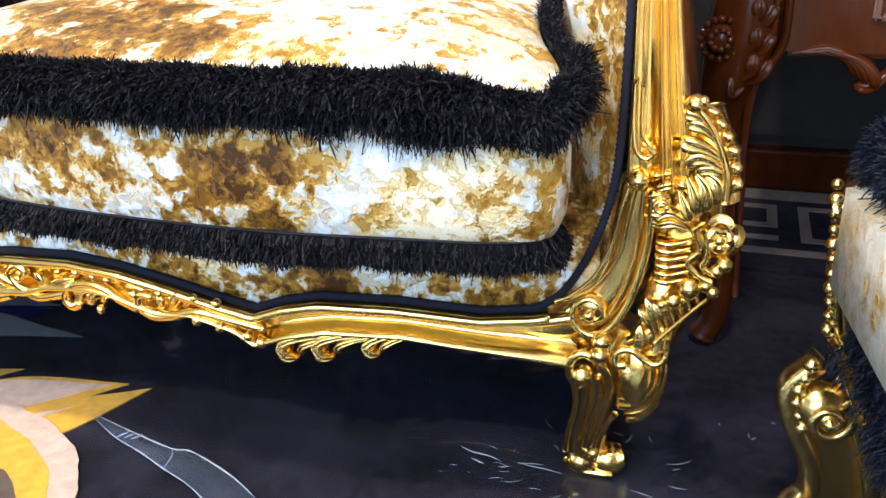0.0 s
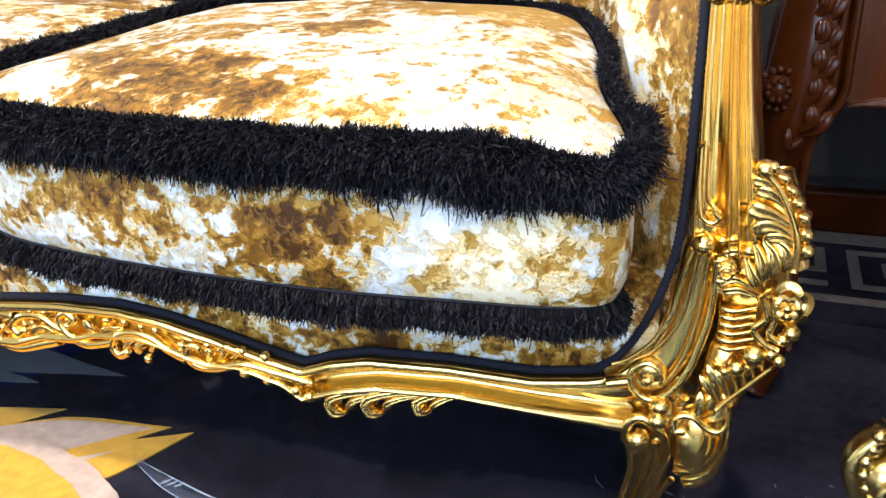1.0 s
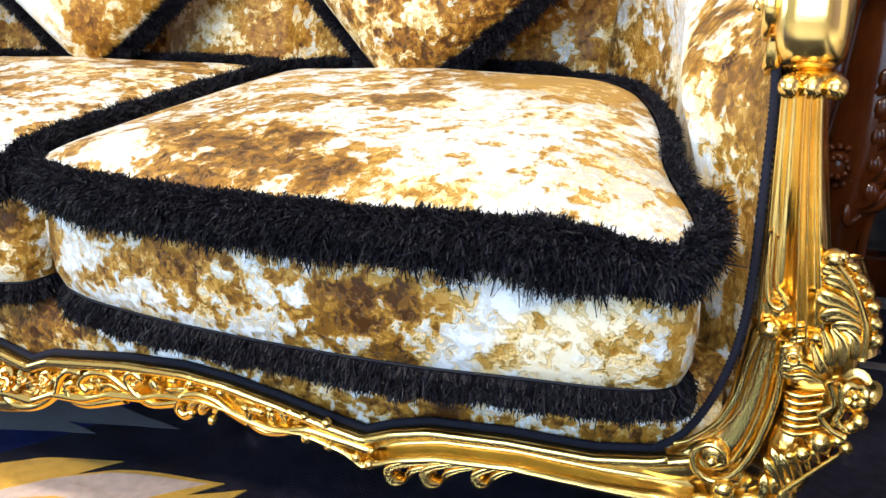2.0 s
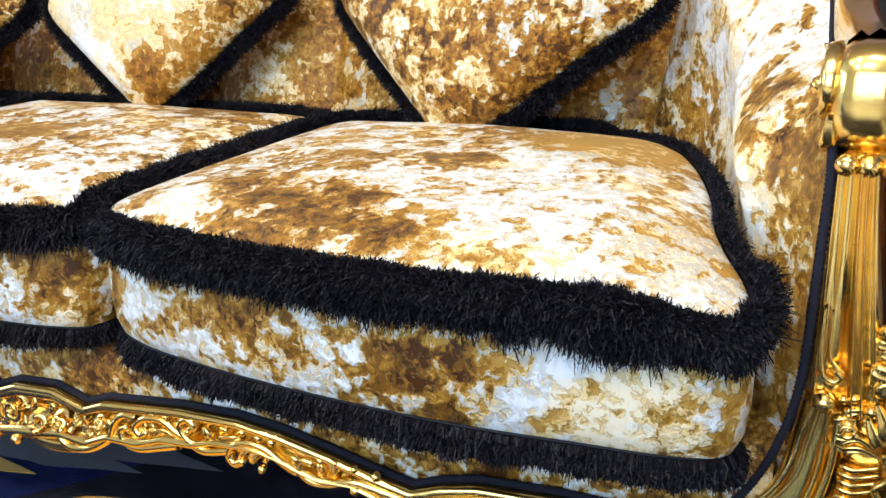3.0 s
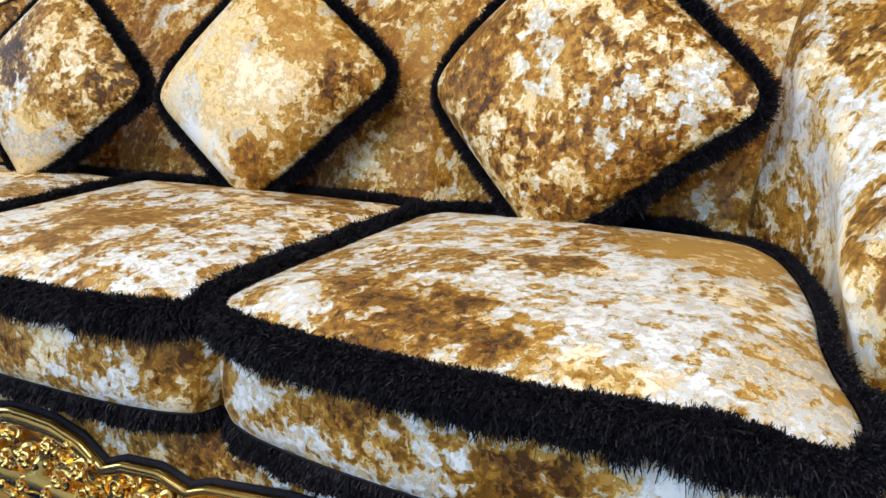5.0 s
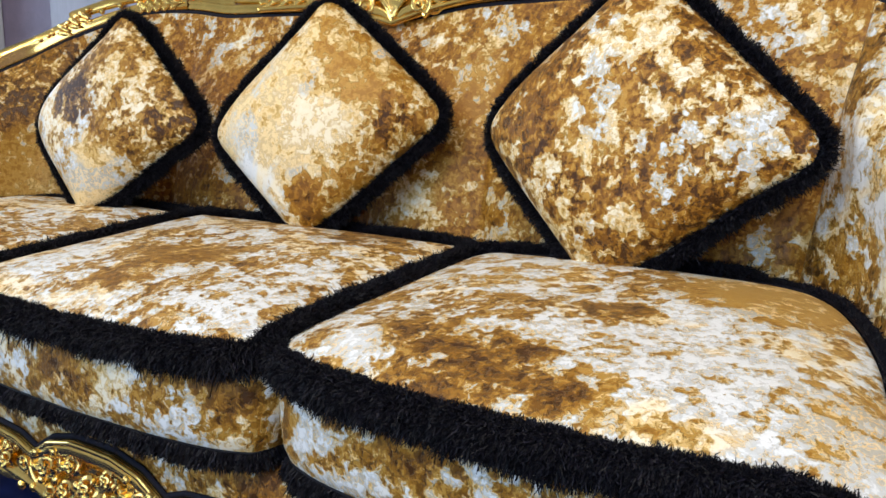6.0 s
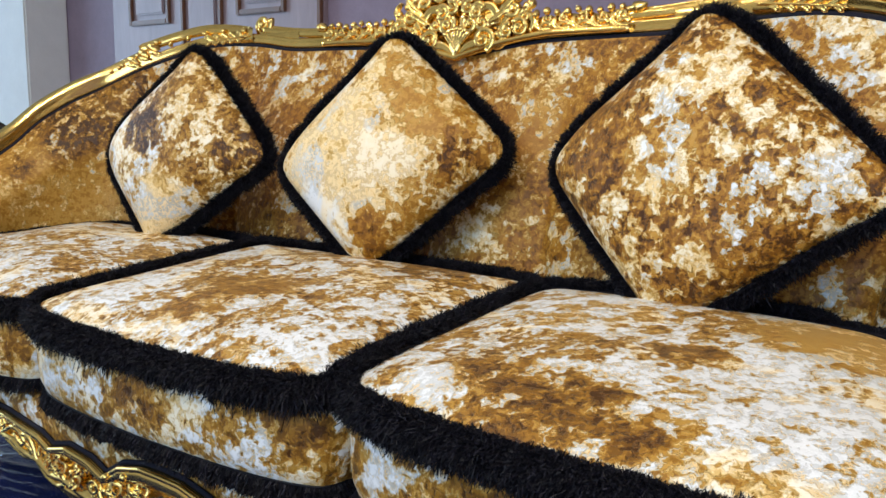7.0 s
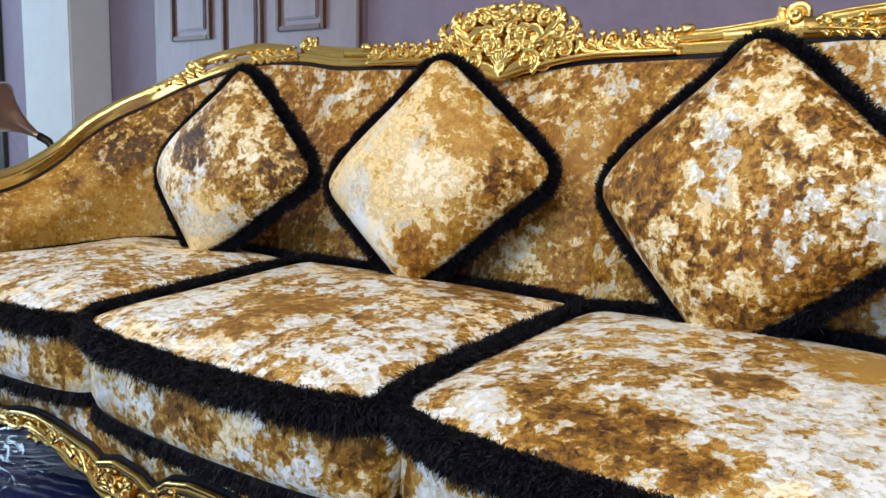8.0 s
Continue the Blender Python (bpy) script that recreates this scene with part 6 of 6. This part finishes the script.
hang(part("seat", box_bm([((1.29, 0.40, 0.56), (1.73, 0.97, 0.64))], 0.03), CHARCOAL, maho), maho)
hang(part("backrest", box_bm([((1.29, 0.93, 0.60), (1.73, 0.985, 1.15))], 0.02), MAHOGANY, maho), maho)
Q = lambda x, z, d: Vector((x, 0.383 - d, z))
for k in range(3):
    x = 1.295 + 0.155 * k
    for q in range(4):
        sh = Shape()
        petal(sh, Q, [(x + .012 * q, .430 + .002 * q), (x + .040 + .012 * q, .436 - .004 * q), (x + .066 + .009 * q, .424 - .006 * q), (x + .076 + .006 * q, .404 - .004 * q)], .0085, .010, .004 + .002 * q, 16, 0.15)
        hang(sh.put("apron_leaf", MAHOGANY), maho)
    sh = Shape()
    petal(sh, Q, [(x + .120, .425), (x + .105, .405), (x + .088, .392), (x + .074, .396)], .009, .010, .006, 14, 0.2)
    hang(sh.put("apron_leaf", MAHOGANY), maho)


# dark low block behind the chair, widened and heightened to darken the gap there
dark_block = thing("charcoal_block", "low charcoal block on a brown plinth with an added dark back panel", "sofa", at=(1.6, 1.3, 0))
hang(part("cushion", box_bm([((0.72, 1.18, 0.09), (2.3, 1.6, 0.50))], 0.03), CHARCOAL, dark_block), dark_block)
hang(part("plinth", box_bm([((0.70, 1.165, 0.0), (2.32, 1.6, 0.09))], 0.006), MAHOGANY, dark_block), dark_block)
# added panel, not a known backrest: keeps the space behind the chair black
hang(part("backrest", box_bm([((0.72, 1.60, 0.09), (2.3, 1.75, 1.05))], 0.03), CHARCOAL, dark_block), dark_block)


# ---- gilded armchair facing the sofa's side ----
chair = thing("gilded_armchair", "gilded rococo armchair with silver velvet seat and navy fringe", "armchair", at=(1.6, -0.25, 0))
CX = 1.335
for s0, sg in ((0.04, 1), (-0.60, -1)):
    sh = Shape()
    for line, r in (([(.004, .20), (-.022, .168), (-.014, .130), (.006, .090), (.012, .050), (-.004, .028), (-.010, .012)], .0105), ([(.020, .200), (.036, .160), (.050, .120), (.066, .070), (.072, .040), (.078, .012)], .0095)):
        C = catmull(line, 24)
        sh.tube([Vector((CX + a[0], s0, a[1])) for a in C], [r] * 24, 12, 1.8, groove=0.3)
    sh.ball(Vector((CX + 0.008, s0, 0.150)), 0.027, 10, 12)
    sh.grid([[Vector((CX + a, s0 + 0.012, z)) for a in (l, (l + r) / 2, r)] for l, r, z in ((-.012, .034, .165), (.006, .052, .10), (.010, .068, .05), (.0, .075, .012))])
    lg = hang(sh.put("leg", GOLD_CHAIR), chair)
    sh = Shape()
    face = lambda x, z, d: Vector((CX + x, s0 - 0.030 - d, z))
    volute(sh, face, 0.012, 0.150, 0.022, 1.5, 1.0, -1, 0.28)
    hang(sh.put("scroll", GOLD_CHAIR), lg)
    sh = Shape()
    volute(sh, face, -0.004, 0.024, 0.020, 1.3, 0.5, 1, 0.3)
    hang(sh.put("toe_scroll", GOLD_CHAIR), lg)
    for k in range(6):
        bead(Vector((CX - 0.016 + 0.004 * abs(k - 2.5), s0 - 0.01, 0.128 + k * 0.014)), 0.008, GOLD_CHAIR, lg)
    sh = Shape()
    sh.tube([Vector((CX + 0.018 - 0.012 * math.sin(f * 3.1), s0, 0.21 + 0.17 * f)) for f in [k / 14 for k in range(15)]], [0.007 + 0.009 * f for f in [k / 14 for k in range(15)]], 12)
    post = hang(sh.put("post", GOLD_CHAIR), chair)
    sh = Shape()
    for k in range(11):
        f = k / 10
        bead(Vector((CX + 0.004 - 0.012 * f, s0 - 0.006, 0.235 + 0.142 * f)), 0.0055 + 0.002 * (k % 3 == 0), GOLD_CHAIR, post)
    rosette(sh, lambda x, z, d: Vector((CX - 0.006 + x, s0 - 0.022 - d, z)), 0.004, 0.362, 0.013)
    hang(sh.put("leaf_frill", GOLD_CHAIR), post)
sh = Shape()
sh.tube([Vector((CX + 0.018, y, 0.205 - 0.015 * math.cos((y + 0.28) * 9.8))) for y in np.linspace(-0.60, 0.04, 40)], [0.011] * 40, 12)
hang(sh.put("front_rail", GOLD_CHAIR), chair)
sh = Shape()
for i, (px, py) in enumerate(((1.93, 0.04), (1.93, -0.60))):
    sh = Shape()
    sh.tube([Vector((px, py, z)) for z in (0.23, 0.12, 0.004)], [0.03, 0.025, 0.02], 12)
    hang(sh.put("leg", GOLD_CHAIR), chair)
V_CHAIR = velvet("silver_crushed_velvet", (6.2, 4.4, 0.2), 0.66, 1.2, lively=0.5, cream_share=0.25)
hang(part("seat_base", box_bm([((CX + 0.03, -0.60, 0.20), (1.95, 0.03, 0.225))], 0.008), V_CHAIR, chair), chair)
hang(part("backrest", box_bm([((1.90, -0.60, 0.25), (1.99, 0.03, 0.98))], 0.03), V_CHAIR, chair), chair)
cush = thing("chair_cushion", "silver velvet armchair cushion with long navy fringe", "seat cushion", at=(1.62, -0.28, 0.27))
bm = box_bm([((CX - 0.012, -0.585, 0.250), (1.89, 0.040, 0.435))], 0.048)
for v in bm.verts:
    v.co.z += 0.03 * (1 - ((v.co.x - 1.62) / 0.3) ** 2) * (v.co.z > 0.35)
hang(part("body", bm, V_CHAIR, cush, smooth=True), cush)
rng = np.random.default_rng(12)
py = np.linspace(0.02, -0.58, 60)
pth = np.array([(CX + 0.030 + 0.05 * max(0, (y + 0.0) / 0.02) ** 2 * 0.3, y, 0.425) for y in py])
hang(fringe("fringe", None, pth, np.tile((-1.0, 0, 0), (60, 1)), np.tile((0, 0, -1.0), (60, 1)), 0.033, 26000, (-88, 85), rng, material=FRINGE_NAVY, core=0.012), cush)
pth = np.array([(CX + 0.028, y, 0.250) for y in py])
hang(fringe("lower_fringe", None, pth, np.tile((-1.0, 0, 0), (60, 1)), np.tile((0, 0, -1.0), (60, 1)), 0.032, 26000, (-100, -60), rng, material=FRINGE_NAVY, core=0.010), cush)

# ---- amber glass by the pillar ----
AMBER, nt, p = nodes("smoked_amber_glass")
p.inputs["Base Color"].default_value = (0.36, 0.19, 0.12, 1)
p.inputs["Roughness"].default_value = 0.08
p.inputs["Transmission Weight"].default_value = 0.6
goblet = thing("floor_lamp", "smoked amber glass trumpet shade on a dark stem", "floor lamp", at=(-2.52, 1.02, -0.012))
DARK = plain("dark_bronze", (0.03, 0.022, 0.018), 0.35, 0.3, 20, 0.0005, metal=0.6)
sh = Shape()
axis0 = Vector((-2.575, 1.0, 0.759))
ax1 = Vector((-0.80, -0.46, 0.50)).normalized()
sidev = ax1.cross(Vector((0, 0, 1))).normalized()
upv = ax1.cross(sidev)
prof = [(0.0, .012), (.04, .016), (.09, .028), (.14, .048), (.19, .075), (.23, .102), (.26, .125), (.262, .127), (.258, .121), (.226, .096), (.18, .062), (.12, .034), (.05, .012)]
rows = [[axis0 + ax1 * d + sidev * (r * math.cos(a)) + upv * (r * math.sin(a)) for a in [2 * math.pi * k / 28 for k in range(28)]] for d, r in prof]
hang(sh.grid(rows, closed_v=True).put("shade", AMBER), goblet)
sh = Shape()
rim = [axis0 + ax1 * 0.261 + sidev * (.126 * math.cos(a)) + upv * (.126 * math.sin(a)) for a in [2 * math.pi * k / 40 for k in range(41)]]
hang(sh.tube(rim, [0.0035] * 41, 7).put("rim", STEEL, label="bright polished rim"), goblet)
sh = Shape()
sh.tube([axis0 + ax1 * 0.02, axis0 - ax1 * 0.03, Vector((-2.52, 1.02, 0.70)), Vector((-2.52, 1.02, 0.02))], [0.018, 0.018, 0.013, 0.013], 12)
sh.tube([Vector((-2.52, 1.02, 0.02)), Vector((-2.52, 1.02, -0.0115))], [0.11, 0.13], 24)
hang(sh.put("stem", DARK), goblet)

# the armchair stands turned towards the sofa
pivot = Matrix.Translation((CX, 0.04, 0))
for ob in (chair, cush):
    ob.matrix_world = pivot @ pose(0, 0, 0, 0, 0, 8) @ pivot.inverted() @ Matrix.Translation(ob.location)
